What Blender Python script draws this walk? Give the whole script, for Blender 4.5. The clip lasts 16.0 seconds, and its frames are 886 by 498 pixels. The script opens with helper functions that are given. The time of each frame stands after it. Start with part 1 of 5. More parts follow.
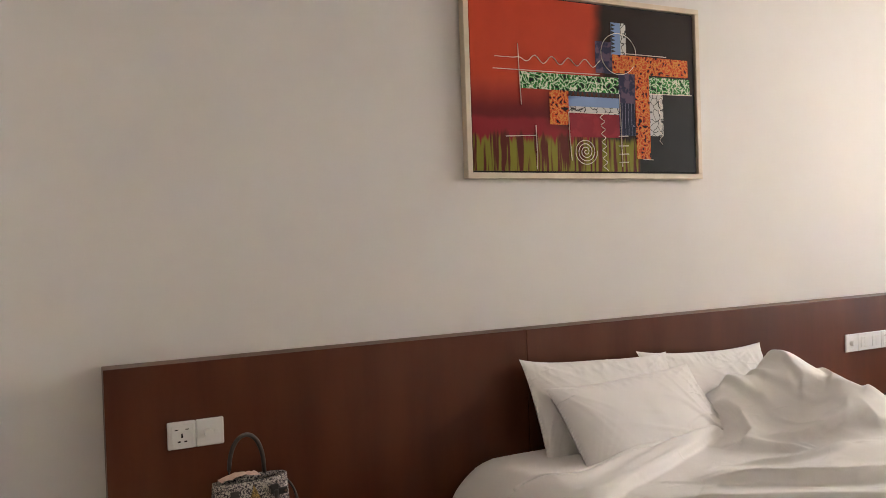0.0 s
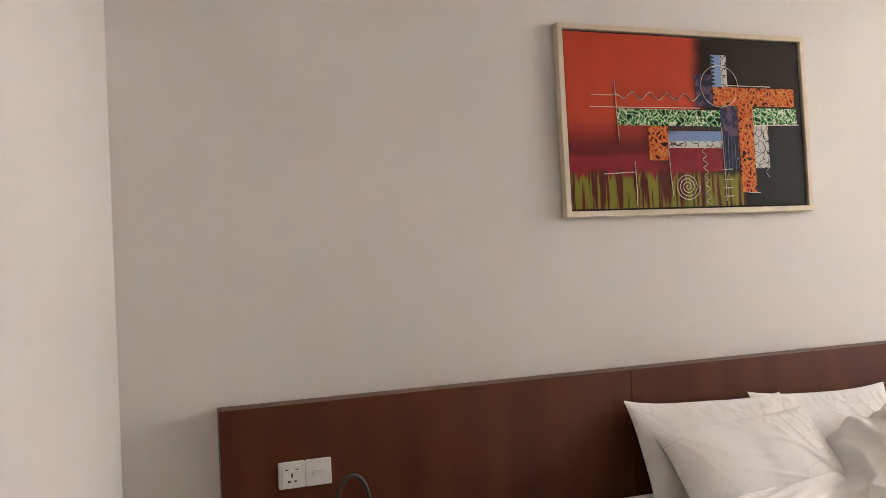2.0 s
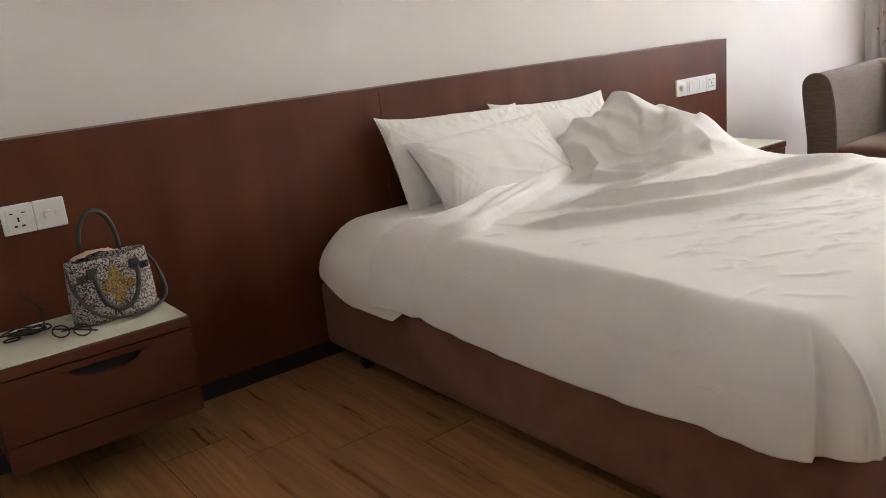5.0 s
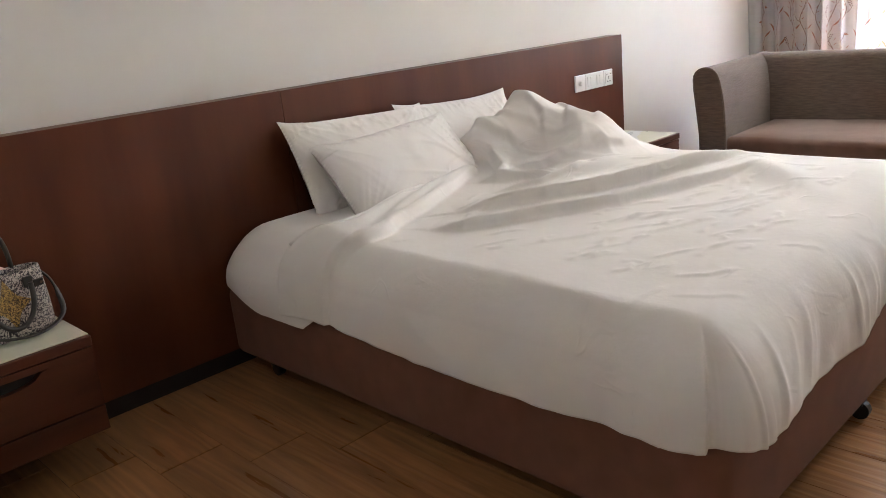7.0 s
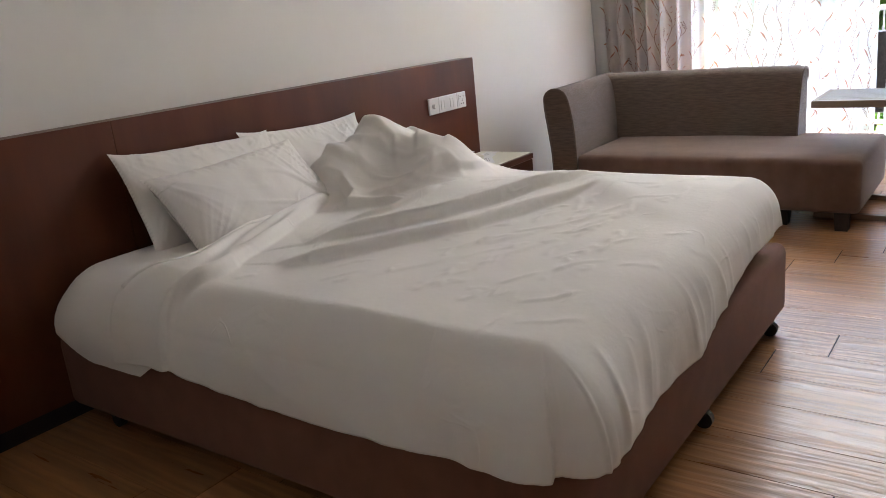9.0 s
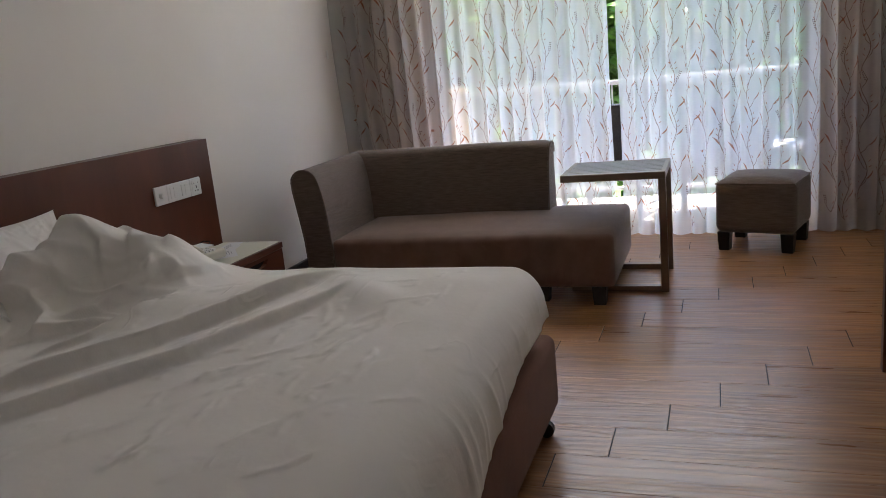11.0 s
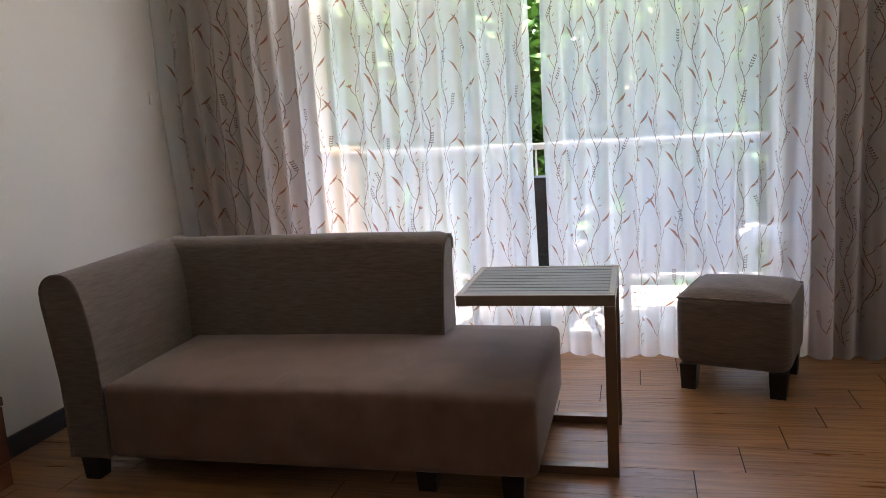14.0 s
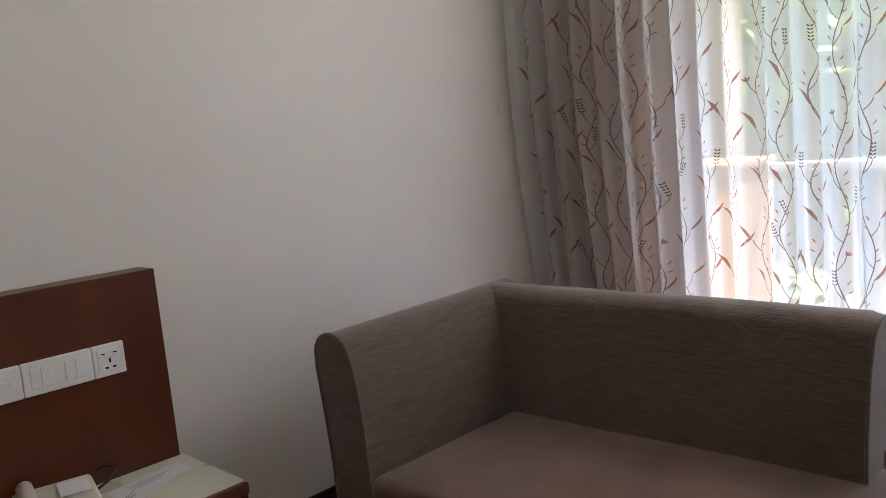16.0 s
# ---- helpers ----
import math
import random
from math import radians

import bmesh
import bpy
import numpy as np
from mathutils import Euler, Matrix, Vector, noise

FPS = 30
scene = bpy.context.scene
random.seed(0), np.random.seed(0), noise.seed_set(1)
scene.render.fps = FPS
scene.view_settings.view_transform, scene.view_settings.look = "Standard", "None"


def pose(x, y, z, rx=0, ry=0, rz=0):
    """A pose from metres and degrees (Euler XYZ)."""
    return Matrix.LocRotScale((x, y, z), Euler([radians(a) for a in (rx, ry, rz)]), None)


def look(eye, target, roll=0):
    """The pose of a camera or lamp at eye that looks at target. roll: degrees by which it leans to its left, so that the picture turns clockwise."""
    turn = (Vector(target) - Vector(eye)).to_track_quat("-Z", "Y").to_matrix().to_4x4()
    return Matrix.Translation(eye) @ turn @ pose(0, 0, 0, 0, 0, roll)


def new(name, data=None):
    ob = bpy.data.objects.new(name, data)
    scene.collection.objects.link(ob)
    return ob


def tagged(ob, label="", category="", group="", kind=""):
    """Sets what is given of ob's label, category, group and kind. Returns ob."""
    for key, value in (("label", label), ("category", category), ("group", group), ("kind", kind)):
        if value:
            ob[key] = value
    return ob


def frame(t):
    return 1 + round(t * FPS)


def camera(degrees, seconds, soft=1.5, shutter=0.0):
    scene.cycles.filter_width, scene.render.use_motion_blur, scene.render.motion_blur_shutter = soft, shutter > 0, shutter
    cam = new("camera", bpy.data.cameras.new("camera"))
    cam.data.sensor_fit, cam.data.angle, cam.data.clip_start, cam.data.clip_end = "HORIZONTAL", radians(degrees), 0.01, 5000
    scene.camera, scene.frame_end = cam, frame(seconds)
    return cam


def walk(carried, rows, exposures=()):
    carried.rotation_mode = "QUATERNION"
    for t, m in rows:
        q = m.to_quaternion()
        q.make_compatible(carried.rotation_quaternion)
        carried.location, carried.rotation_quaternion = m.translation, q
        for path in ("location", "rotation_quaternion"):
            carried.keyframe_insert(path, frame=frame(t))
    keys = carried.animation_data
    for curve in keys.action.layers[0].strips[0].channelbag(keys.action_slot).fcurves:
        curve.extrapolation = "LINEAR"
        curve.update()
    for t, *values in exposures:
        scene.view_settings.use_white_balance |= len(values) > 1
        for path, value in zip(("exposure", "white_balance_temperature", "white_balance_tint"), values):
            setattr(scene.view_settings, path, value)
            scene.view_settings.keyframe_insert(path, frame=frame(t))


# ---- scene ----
cam = camera(58.5, 16.0, soft=0.8)
PATH = [
    (0, (-0.146, -0.218, 1.34), (0.737, 1.576, 1.307), -1.9),
    (0.5, (-0.168, -0.217, 1.346), (0.66, 1.604, 1.33), -2.0),
    (1, (-0.158, -0.215, 1.352), (0.632, 1.623, 1.365), -2.2),
    (1.5, (-0.16, -0.221, 1.371), (0.58, 1.636, 1.416), -2.6),
    (2, (-0.156, -0.239, 1.378), (0.5, 1.65, 1.433), -2.9),
    (2.5, (-0.172, -0.245, 1.352), (0.443, 1.658, 1.385), -2.4),
    (3, (-0.152, -0.264, 1.34), (0.498, 1.626, 1.28), -1.6),
    (3.5, (-0.175, -0.257, 1.263), (0.625, 1.563, 1.041), -1.7),
    (4, (-0.162, -0.228, 1.151), (0.776, 1.504, 0.8), -3.3),
    (4.2, (-0.181, -0.197, 1.133), (0.826, 1.483, 0.729), -4.0),
    (6.3, (-0.191, -0.14, 1.187), (1.025, 1.343, 0.62), -6.2),
    (6.5, (-0.186, -0.176, 1.202), (1.047, 1.29, 0.628), -6.2),
    (7, (-0.182, -0.165, 1.195), (1.134, 1.226, 0.619), -5.8),
    (7.5, (-0.171, -0.176, 1.198), (1.217, 1.142, 0.62), -5.5),
    (8, (-0.17, -0.18, 1.191), (1.272, 1.081, 0.618), -5.7),
    (8.2, (-0.151, -0.185, 1.199), (1.303, 1.061, 0.622), -5.5),
    (10.3, (0.081, -0.141, 1.195), (1.815, 0.738, 0.727), -6.4),
    (10.5, (0.131, -0.113, 1.205), (1.898, 0.702, 0.741), -5.9),
    (11, (0.345, -0.059, 1.207), (2.179, 0.602, 0.759), -5.6),
    (11.5, (0.574, 0.025, 1.199), (2.471, 0.495, 0.773), -5.2),
    (12, (0.792, 0.047, 1.186), (2.702, 0.482, 0.781), -4.1),
    (12.5, (1.051, 0.053, 1.182), (2.973, 0.451, 0.801), -3.4),
    (13, (1.33, 0.095, 1.196), (3.271, 0.403, 0.826), -3.1),
    (13.5, (1.566, 0.109, 1.19), (3.503, 0.466, 0.842), -3.3),
    (14, (1.827, 0.112, 1.209), (3.738, 0.592, 0.867), -3.5),
    (14.5, (2.068, 0.169, 1.219), (3.93, 0.821, 0.891), -4.1),
    (15, (2.296, 0.235, 1.214), (4.059, 1.128, 0.907), -4.8),
    (15.5, (2.542, 0.283, 1.236), (4.153, 1.433, 0.949), -5.2),
    (16, (2.784, 0.275, 1.238), (4.188, 1.675, 0.972), -5.3),
]
LOOKS = [(0, 5.0, 6900, 16), (3, 5.12, 6800, 16), (4.2, 5.15, 6450, 14), (6.3, 5.25, 6450, 13), (7.2, 5.05, 6400, 13), (8.2, 4.8, 6400, 13), (10.3, 3.85, 6400, 14), (11, 3.5, 6450, 14), (12, 3.45, 6450, 14), (13.5, 3.55, 6650, 15), (14.7, 3.52, 6650, 14), (16, 3.66, 6450, 15)]
walk(cam, [(t, look(eye, target, roll)) for t, eye, target, roll in PATH], LOOKS)

# ---- light ----
world = bpy.data.worlds.new("sky_world")
scene.world = world
world.use_nodes = True
wt = world.node_tree
sky = wt.nodes.new("ShaderNodeTexSky")
sky.sky_type, sky.sun_disc = "NISHITA", False
SUN_EL, SUN_AZ = radians(66), radians(112)
sky.sun_elevation, sky.sun_rotation = SUN_EL, SUN_AZ
sky.air_density, sky.dust_density = 1.0, 1.5
wt.links.new(sky.outputs[0], wt.nodes["Background"].inputs[0])
wt.nodes["Background"].inputs[1].default_value = 0.15
sun_data = bpy.data.lights.new("sun", "SUN")
sun_data.energy, sun_data.angle, sun_data.color = 4.5, radians(0.5), (1.0, 0.95, 0.87)
sun = new("sun", sun_data)
sun_from = Vector((math.sin(SUN_AZ) * math.cos(SUN_EL), math.cos(SUN_AZ) * math.cos(SUN_EL), math.sin(SUN_EL)))
sun.matrix_world = look(sun_from * 30, (0, 0, 0))

# added area lamp, unseen at the opening's top, brightens the room like skylight
top_data = bpy.data.lights.new("opening_fill", "AREA")
top_data.shape, top_data.size, top_data.size_y = "RECTANGLE", 2.6, 0.40
top_data.energy, top_data.color, top_data.spread = 3.6, (1.0, 0.98, 0.95), radians(105)
opening_light = new("opening_fill", top_data)
opening_light.matrix_world = look((5.76, 0.44, 2.10), (0.6, 0.25, 1.75))

# ---- room, in metres ----
WALL_N, WALL_S, WALL_W, WALL_E, CEIL = 2.47, -1.27, -0.32, 5.80, 2.70
WIN_Y0, WIN_Y1, WIN_Z = -0.74, 2.05, 2.35


# ---- helpers for things and parts ----
def thing(name, loc, label, category, group="", rz=0.0, rx=0.0, ry=0.0):
    ob = new(name)
    ob.empty_display_size = 0.1
    ob.matrix_world = pose(*loc, rx, ry, rz)
    return tagged(ob, label, category, group)


def part(name, bm, material, parent=None, label="", smooth=False):
    me = bpy.data.meshes.new(name)
    bmesh.ops.recalc_face_normals(bm, faces=bm.faces[:])
    bm.to_mesh(me)
    bm.free()
    me.materials.append(material)
    if smooth:
        for p in me.polygons:
            p.use_smooth = True
    ob = new(name, me)
    if parent:
        ob.parent = parent
    return tagged(ob, label)


def structure(name, bm, material, label="", category="", smooth=False):
    ob = part(name, bm, material, None, label, smooth)
    return tagged(ob, label, category, "", "structure")


def rbox(x0, x1, y0, y1, z0, z1, r=0.0, seg=2, bm=None):
    bm = bm or bmesh.new()
    m = Matrix.LocRotScale(((x0 + x1) / 2, (y0 + y1) / 2, (z0 + z1) / 2), None, (x1 - x0, y1 - y0, z1 - z0))
    geo = bmesh.ops.create_cube(bm, size=1, matrix=m)
    if r > 0:
        vs = set(geo["verts"])
        es = [e for e in bm.edges if e.verts[0] in vs and e.verts[1] in vs]
        bmesh.ops.bevel(bm, geom=es, offset=r, segments=seg, profile=0.5, affect="EDGES")
    return bm


def tube(points, radius, sides=8, closed=False, bm=None, flat=1.0):
    bm = bm or bmesh.new()
    pts = [Vector(p) for p in points]
    n = len(pts)
    rings = []
    up = Vector((0, 0, 1))
    for i, p in enumerate(pts):
        a = pts[(i - 1) % n] if (closed or i > 0) else p
        b = pts[(i + 1) % n] if (closed or i < n - 1) else p
        d = (b - a).normalized()
        s = d.cross(up)
        if s.length < 0.05:
            s = d.cross(Vector((1, 0, 0)))
        s.normalize()
        w = s.cross(d).normalized()
        rings.append([bm.verts.new(p + radius * (math.cos(t) * s + flat * math.sin(t) * w)) for t in (2 * math.pi * k / sides for k in range(sides))])
    for i in range(n if closed else n - 1):
        q, r2 = rings[i], rings[(i + 1) % n]
        for k in range(sides):
            bm.faces.new((q[k], q[(k + 1) % sides], r2[(k + 1) % sides], r2[k]))
    if not closed:
        bm.faces.new(rings[0])
        bm.faces.new(rings[-1][::-1])
    return bm


def disc(radius, depth, m, sides=20, r2=None, bm=None):
    bm = bm or bmesh.new()
    bmesh.ops.create_cone(bm, cap_ends=True, segments=sides, radius1=radius, radius2=radius if r2 is None else r2, depth=depth, matrix=m)
    return bm


def sheet(nu, nv, f, bm=None):
    bm = bm or bmesh.new()
    g = [[bm.verts.new(f(i / nu, j / nv)) for j in range(nv + 1)] for i in range(nu + 1)]
    for i in range(nu):
        for j in range(nv):
            bm.faces.new((g[i][j], g[i + 1][j], g[i + 1][j + 1], g[i][j + 1]))
    return bm


def smooth01(a, b, x):
    t = min(1.0, max(0.0, (x - a) / (b - a)))
    return t * t * (3 - 2 * t)


def nz(x, y, z=0.0):
    return noise.noise((x, y, z))


# ---- materials ----
def mat(name, c1, c2=None, scale=8.0, rough=0.6, bump=0.1, bscale=60.0, stretch=(1, 1, 1), metallic=0.0, detail=5.0, spec=0.5, sheen=0.0, rvar=0.1, per_object=0.0, bdist=0.002):
    m = bpy.data.materials.new(name)
    m.use_nodes = True
    n, l = m.node_tree.nodes, m.node_tree.links
    p = n["Principled BSDF"]
    co = n.new("ShaderNodeTexCoord")
    mp = n.new("ShaderNodeMapping")
    mp.inputs["Scale"].default_value = stretch
    l.new(co.outputs["Object"], mp.inputs[0])
    if per_object:
        oi = n.new("ShaderNodeObjectInfo")
        mul = n.new("ShaderNodeVectorMath")
        mul.operation = "SCALE"
        mul.inputs[0].default_value = (17.3, 31.7, 11.1)
        l.new(oi.outputs["Random"], mul.inputs["Scale"])
        l.new(mul.outputs[0], mp.inputs["Location"])
    t1 = n.new("ShaderNodeTexNoise")
    t1.inputs["Scale"].default_value, t1.inputs["Detail"].default_value = scale, detail
    l.new(mp.outputs[0], t1.inputs["Vector"])
    ramp = n.new("ShaderNodeValToRGB")
    ramp.color_ramp.elements[0].position, ramp.color_ramp.elements[1].position = 0.3, 0.7
    ramp.color_ramp.elements[0].color = (*c1, 1)
    ramp.color_ramp.elements[1].color = (*(c2 or c1), 1)
    l.new(t1.outputs["Fac"], ramp.inputs[0])
    out = ramp.outputs[0]
    if per_object:
        hsv = n.new("ShaderNodeHueSaturation")
        mr = n.new("ShaderNodeMapRange")
        mr.inputs["To Min"].default_value, mr.inputs["To Max"].default_value = 1 - per_object, 1 + per_object
        l.new(oi.outputs["Random"], mr.inputs[0])
        l.new(mr.outputs[0], hsv.inputs["Value"])
        l.new(out, hsv.inputs["Color"])
        out = hsv.outputs[0]
    l.new(out, p.inputs["Base Color"])
    t2 = n.new("ShaderNodeTexNoise")
    t2.inputs["Scale"].default_value, t2.inputs["Detail"].default_value = bscale, 4
    l.new(mp.outputs[0], t2.inputs["Vector"])
    if bump:
        b = n.new("ShaderNodeBump")
        b.inputs["Strength"].default_value, b.inputs["Distance"].default_value = bump, bdist
        l.new(t2.outputs["Fac"], b.inputs["Height"])
        l.new(b.outputs[0], p.inputs["Normal"])
    mr2 = n.new("ShaderNodeMapRange")
    mr2.inputs["To Min"].default_value, mr2.inputs["To Max"].default_value = max(0.02, rough - rvar), min(1, rough + rvar)
    l.new(t1.outputs["Fac"], mr2.inputs[0])
    l.new(mr2.outputs[0], p.inputs["Roughness"])
    p.inputs["Metallic"].default_value = metallic
    p.inputs["Specular IOR Level"].default_value = spec
    p.inputs["Sheen Weight"].default_value = sheen
    return m


def crinkle(m, scale, strength, dist, width=0.05, cover=0.52):
    """Adds thin creases, as lines that come and go, under the fine weave of a cloth."""
    n, l = m.node_tree.nodes, m.node_tree.links
    co = n.new("ShaderNodeTexCoord")
    total = None
    for k, (sc, rot) in enumerate(((scale, 0.5), (scale * 1.9, -0.2))):
        mp = n.new("ShaderNodeMapping")
        mp.inputs["Rotation"].default_value = (0.3 * k, 0.2, rot)
        mp.inputs["Location"].default_value = (3.1 * k, 1.7 * k, 0.4)
        mp.inputs["Scale"].default_value = (0.55, 1.5, 1.2)
        l.new(co.outputs["Object"], mp.inputs[0])
        t = n.new("ShaderNodeTexNoise")
        t.inputs["Scale"].default_value, t.inputs["Detail"].default_value, t.inputs["Distortion"].default_value = sc, 1.5, 0.5
        l.new(mp.outputs[0], t.inputs["Vector"])
        sub, ab, mr = n.new("ShaderNodeMath"), n.new("ShaderNodeMath"), n.new("ShaderNodeMapRange")
        sub.operation, ab.operation = "SUBTRACT", "ABSOLUTE"
        sub.inputs[1].default_value = 0.5
        l.new(t.outputs["Fac"], sub.inputs[0])
        l.new(sub.outputs[0], ab.inputs[0])
        mr.inputs["From Max"].default_value, mr.inputs["To Min"].default_value, mr.inputs["To Max"].default_value = width, 1.0, 0.0
        l.new(ab.outputs[0], mr.inputs[0])
        w, mk, mul = n.new("ShaderNodeTexNoise"), n.new("ShaderNodeMapRange"), n.new("ShaderNodeMath")
        w.inputs["Scale"].default_value = 3.0 + 2 * k
        l.new(co.outputs["Object"], w.inputs["Vector"])
        mk.inputs["From Min"].default_value, mk.inputs["From Max"].default_value = cover, cover + 0.18
        l.new(w.outputs["Fac"], mk.inputs[0])
        mul.operation = "MULTIPLY"
        l.new(mr.outputs[0], mul.inputs[0])
        l.new(mk.outputs[0], mul.inputs[1])
        if total is None:
            total = mul.outputs[0]
        else:
            ad = n.new("ShaderNodeMath")
            l.new(total, ad.inputs[0])
            l.new(mul.outputs[0], ad.inputs[1])
            total = ad.outputs[0]
    b = n.new("ShaderNodeBump")
    b.inputs["Strength"].default_value, b.inputs["Distance"].default_value = strength, dist
    l.new(total, b.inputs["Height"])
    first = n["Principled BSDF"].inputs["Normal"].links[0].from_node
    l.new(b.outputs[0], first.inputs["Normal"])
    return m


def cloth_sheer(name, colour, clear, tint=0.5, wscale=400.0):
    """Thin woven cloth: some light goes straight through, some is scattered through, some back."""
    m = bpy.data.materials.new(name)
    m.use_nodes = True
    n, l = m.node_tree.nodes, m.node_tree.links
    n.remove(n["Principled BSDF"])
    dif, tra, cle = n.new("ShaderNodeBsdfDiffuse"), n.new("ShaderNodeBsdfTranslucent"), n.new("ShaderNodeBsdfTransparent")
    co = n.new("ShaderNodeTexCoord")
    tn = n.new("ShaderNodeTexNoise")
    tn.inputs["Scale"].default_value = 3.0
    l.new(co.outputs["Object"], tn.inputs["Vector"])
    ramp = n.new("ShaderNodeValToRGB")
    ramp.color_ramp.elements[0].color = (*[c * 0.9 for c in colour], 1)
    ramp.color_ramp.elements[1].color = (*colour, 1)
    l.new(tn.outputs["Fac"], ramp.inputs[0])
    tw = n.new("ShaderNodeTexNoise")
    tw.inputs["Scale"].default_value = wscale
    l.new(co.outputs["Object"], tw.inputs["Vector"])
    bp = n.new("ShaderNodeBump")
    bp.inputs["Strength"].default_value, bp.inputs["Distance"].default_value = 0.15, 0.001
    l.new(tw.outputs["Fac"], bp.inputs["Height"])
    for s in (dif, tra):
        l.new(ramp.outputs[0], s.inputs[0])
        l.new(bp.outputs[0], s.inputs["Normal"])
    a, b = n.new("ShaderNodeMixShader"), n.new("ShaderNodeMixShader")
    a.inputs[0].default_value = tint
    l.new(dif.outputs[0], a.inputs[1])
    l.new(tra.outputs[0], a.inputs[2])
    b.inputs[0].default_value = clear
    l.new(a.outputs[0], b.inputs[1])
    l.new(cle.outputs[0], b.inputs[2])
    l.new(b.outputs[0], n["Material Output"].inputs[0])
    return m


def wood(name, dark, light, rough=0.35, scale=3.0, stretch=(6, 6, 0.35), spec=0.4, per_object=0.0, bump=0.08):
    return mat(name, dark, light, scale, rough, bump, 40, stretch, detail=8, spec=spec, rvar=0.08, per_object=per_object, bdist=0.0008)


M_WALL = mat("painted_wall", (0.73, 0.70, 0.66), (0.77, 0.74, 0.70), 1.3, 0.75, 0.10, 90, spec=0.25)
M_CEIL = mat("painted_ceiling", (0.83, 0.82, 0.80), (0.87, 0.86, 0.84), 1.0, 0.8, 0.05, 60, spec=0.2)
M_HEAD = wood("mahogany_panel", (0.082, 0.020, 0.0072), (0.128, 0.034, 0.0125), 0.38, 2.5, (3.6, 1, 0.6))
M_DESK = wood("mahogany_desk", (0.075, 0.022, 0.012), (0.13, 0.042, 0.022), 0.40, 3.0, (1, 7, 7))
M_DRAWER = wood("mahogany_drawer", (0.056, 0.0145, 0.0056), (0.092, 0.025, 0.010), 0.4, 3.0, (0.6, 7, 7))
M_EDGE = wood("mahogany_edge", (0.20, 0.11, 0.065), (0.28, 0.16, 0.10), 0.5, 5, (1, 8, 8))
M_SKIRT = mat("black_skirting", (0.010, 0.009, 0.012), (0.018, 0.016, 0.018), 6, 0.4, 0.03, 50)
M_LAMINATE = mat("cream_laminate", (0.62, 0.62, 0.50), (0.68, 0.67, 0.55), 4, 0.3, 0.02, 80)
M_PLANK = mat("oak_look_tile", (0.262, 0.119, 0.044), (0.425, 0.212, 0.084), 4.5, 0.31, 0.26, 24, (6.0, 0.5, 1), detail=10, spec=0.42, rvar=0.10, per_object=0.10, bdist=0.0012)
pn, pl = M_PLANK.node_tree.nodes, M_PLANK.node_tree.links
grain = pn.new("ShaderNodeTexWave")
grain.bands_direction = "X"
grain.inputs["Scale"].default_value, grain.inputs["Distortion"].default_value = 1.7, 19.0
grain.inputs["Detail"].default_value, grain.inputs["Detail Scale"].default_value = 5.0, 1.2
gmap = pn.new("ShaderNodeMapping")
gmap.inputs["Scale"].default_value = (5.0, 0.55, 1.0)
gco, ginfo = pn.new("ShaderNodeTexCoord"), pn.new("ShaderNodeObjectInfo")
gvec = pn.new("ShaderNodeVectorMath")
gvec.operation = "SCALE"
gvec.inputs[0].default_value = (23.0, 41.0, 7.0)
pl.new(ginfo.outputs["Random"], gvec.inputs["Scale"])
pl.new(gvec.outputs[0], gmap.inputs["Location"])
pl.new(gco.outputs["Object"], gmap.inputs[0])
pl.new(gmap.outputs[0], grain.inputs["Vector"])
gb = pn.new("ShaderNodeBump")
gb.inputs["Strength"].default_value, gb.inputs["Distance"].default_value = 0.34, 0.0018
pl.new(grain.outputs["Fac"], gb.inputs["Height"])
pl.new(gb.outputs[0], pn["Principled BSDF"].inputs["Normal"].links[0].from_node.inputs["Normal"])
gmix = pn.new("ShaderNodeMix")
gmix.data_type, gmix.blend_type = "RGBA", "MULTIPLY"
gramp = pn.new("ShaderNodeValToRGB")
gramp.color_ramp.elements[0].color, gramp.color_ramp.elements[1].color = (0.62, 0.58, 0.55, 1), (1.15, 1.15, 1.15, 1)
pl.new(grain.outputs["Fac"], gramp.inputs[0])
gmix.inputs["Factor"].default_value = 0.42
gsrc = pn["Principled BSDF"].inputs["Base Color"].links[0].from_socket
pl.new(gsrc, gmix.inputs[6])
pl.new(gramp.outputs[0], gmix.inputs[7])
pl.new(gmix.outputs[2], pn["Principled BSDF"].inputs["Base Color"])
M_GROUT = mat("dark_grout", (0.022, 0.014, 0.009), (0.035, 0.022, 0.014), 20, 0.8, 0.1)
M_LINEN = mat("white_bed_linen", (0.82, 0.795, 0.765), (0.86, 0.835, 0.805), 3.0, 0.85, 0.25, 45, spec=0.15, sheen=0.15, bdist=0.003)
M_PILLOW = mat("white_pillow_case", (0.82, 0.795, 0.765), (0.86, 0.835, 0.805), 3.5, 0.85, 0.2, 38, spec=0.15, sheen=0.15, bdist=0.003)
crinkle(M_LINEN, 3.0, 0.9, 0.0020, 0.030, 0.58)
crinkle(M_PILLOW, 3.6, 1.0, 0.0024, 0.045, 0.50)
M_BASE = mat("brown_bed_fabric", (0.180, 0.080, 0.050), (0.220, 0.100, 0.064), 14, 0.85, 0.4, 500, spec=0.2, sheen=0.08)
M_SOFA = mat("taupe_upholstery", (0.110, 0.078, 0.059), (0.172, 0.124, 0.096), 55, 0.85, 0.9, 230, (0.30, 0.30, 2.6), spec=0.2, sheen=0.35, bdist=0.002)
M_SEAT = mat("brown_sofa_seat", (0.138, 0.079, 0.056), (0.190, 0.115, 0.085), 9, 0.8, 0.5, 380, spec=0.25, sheen=0.28, bdist=0.0012)
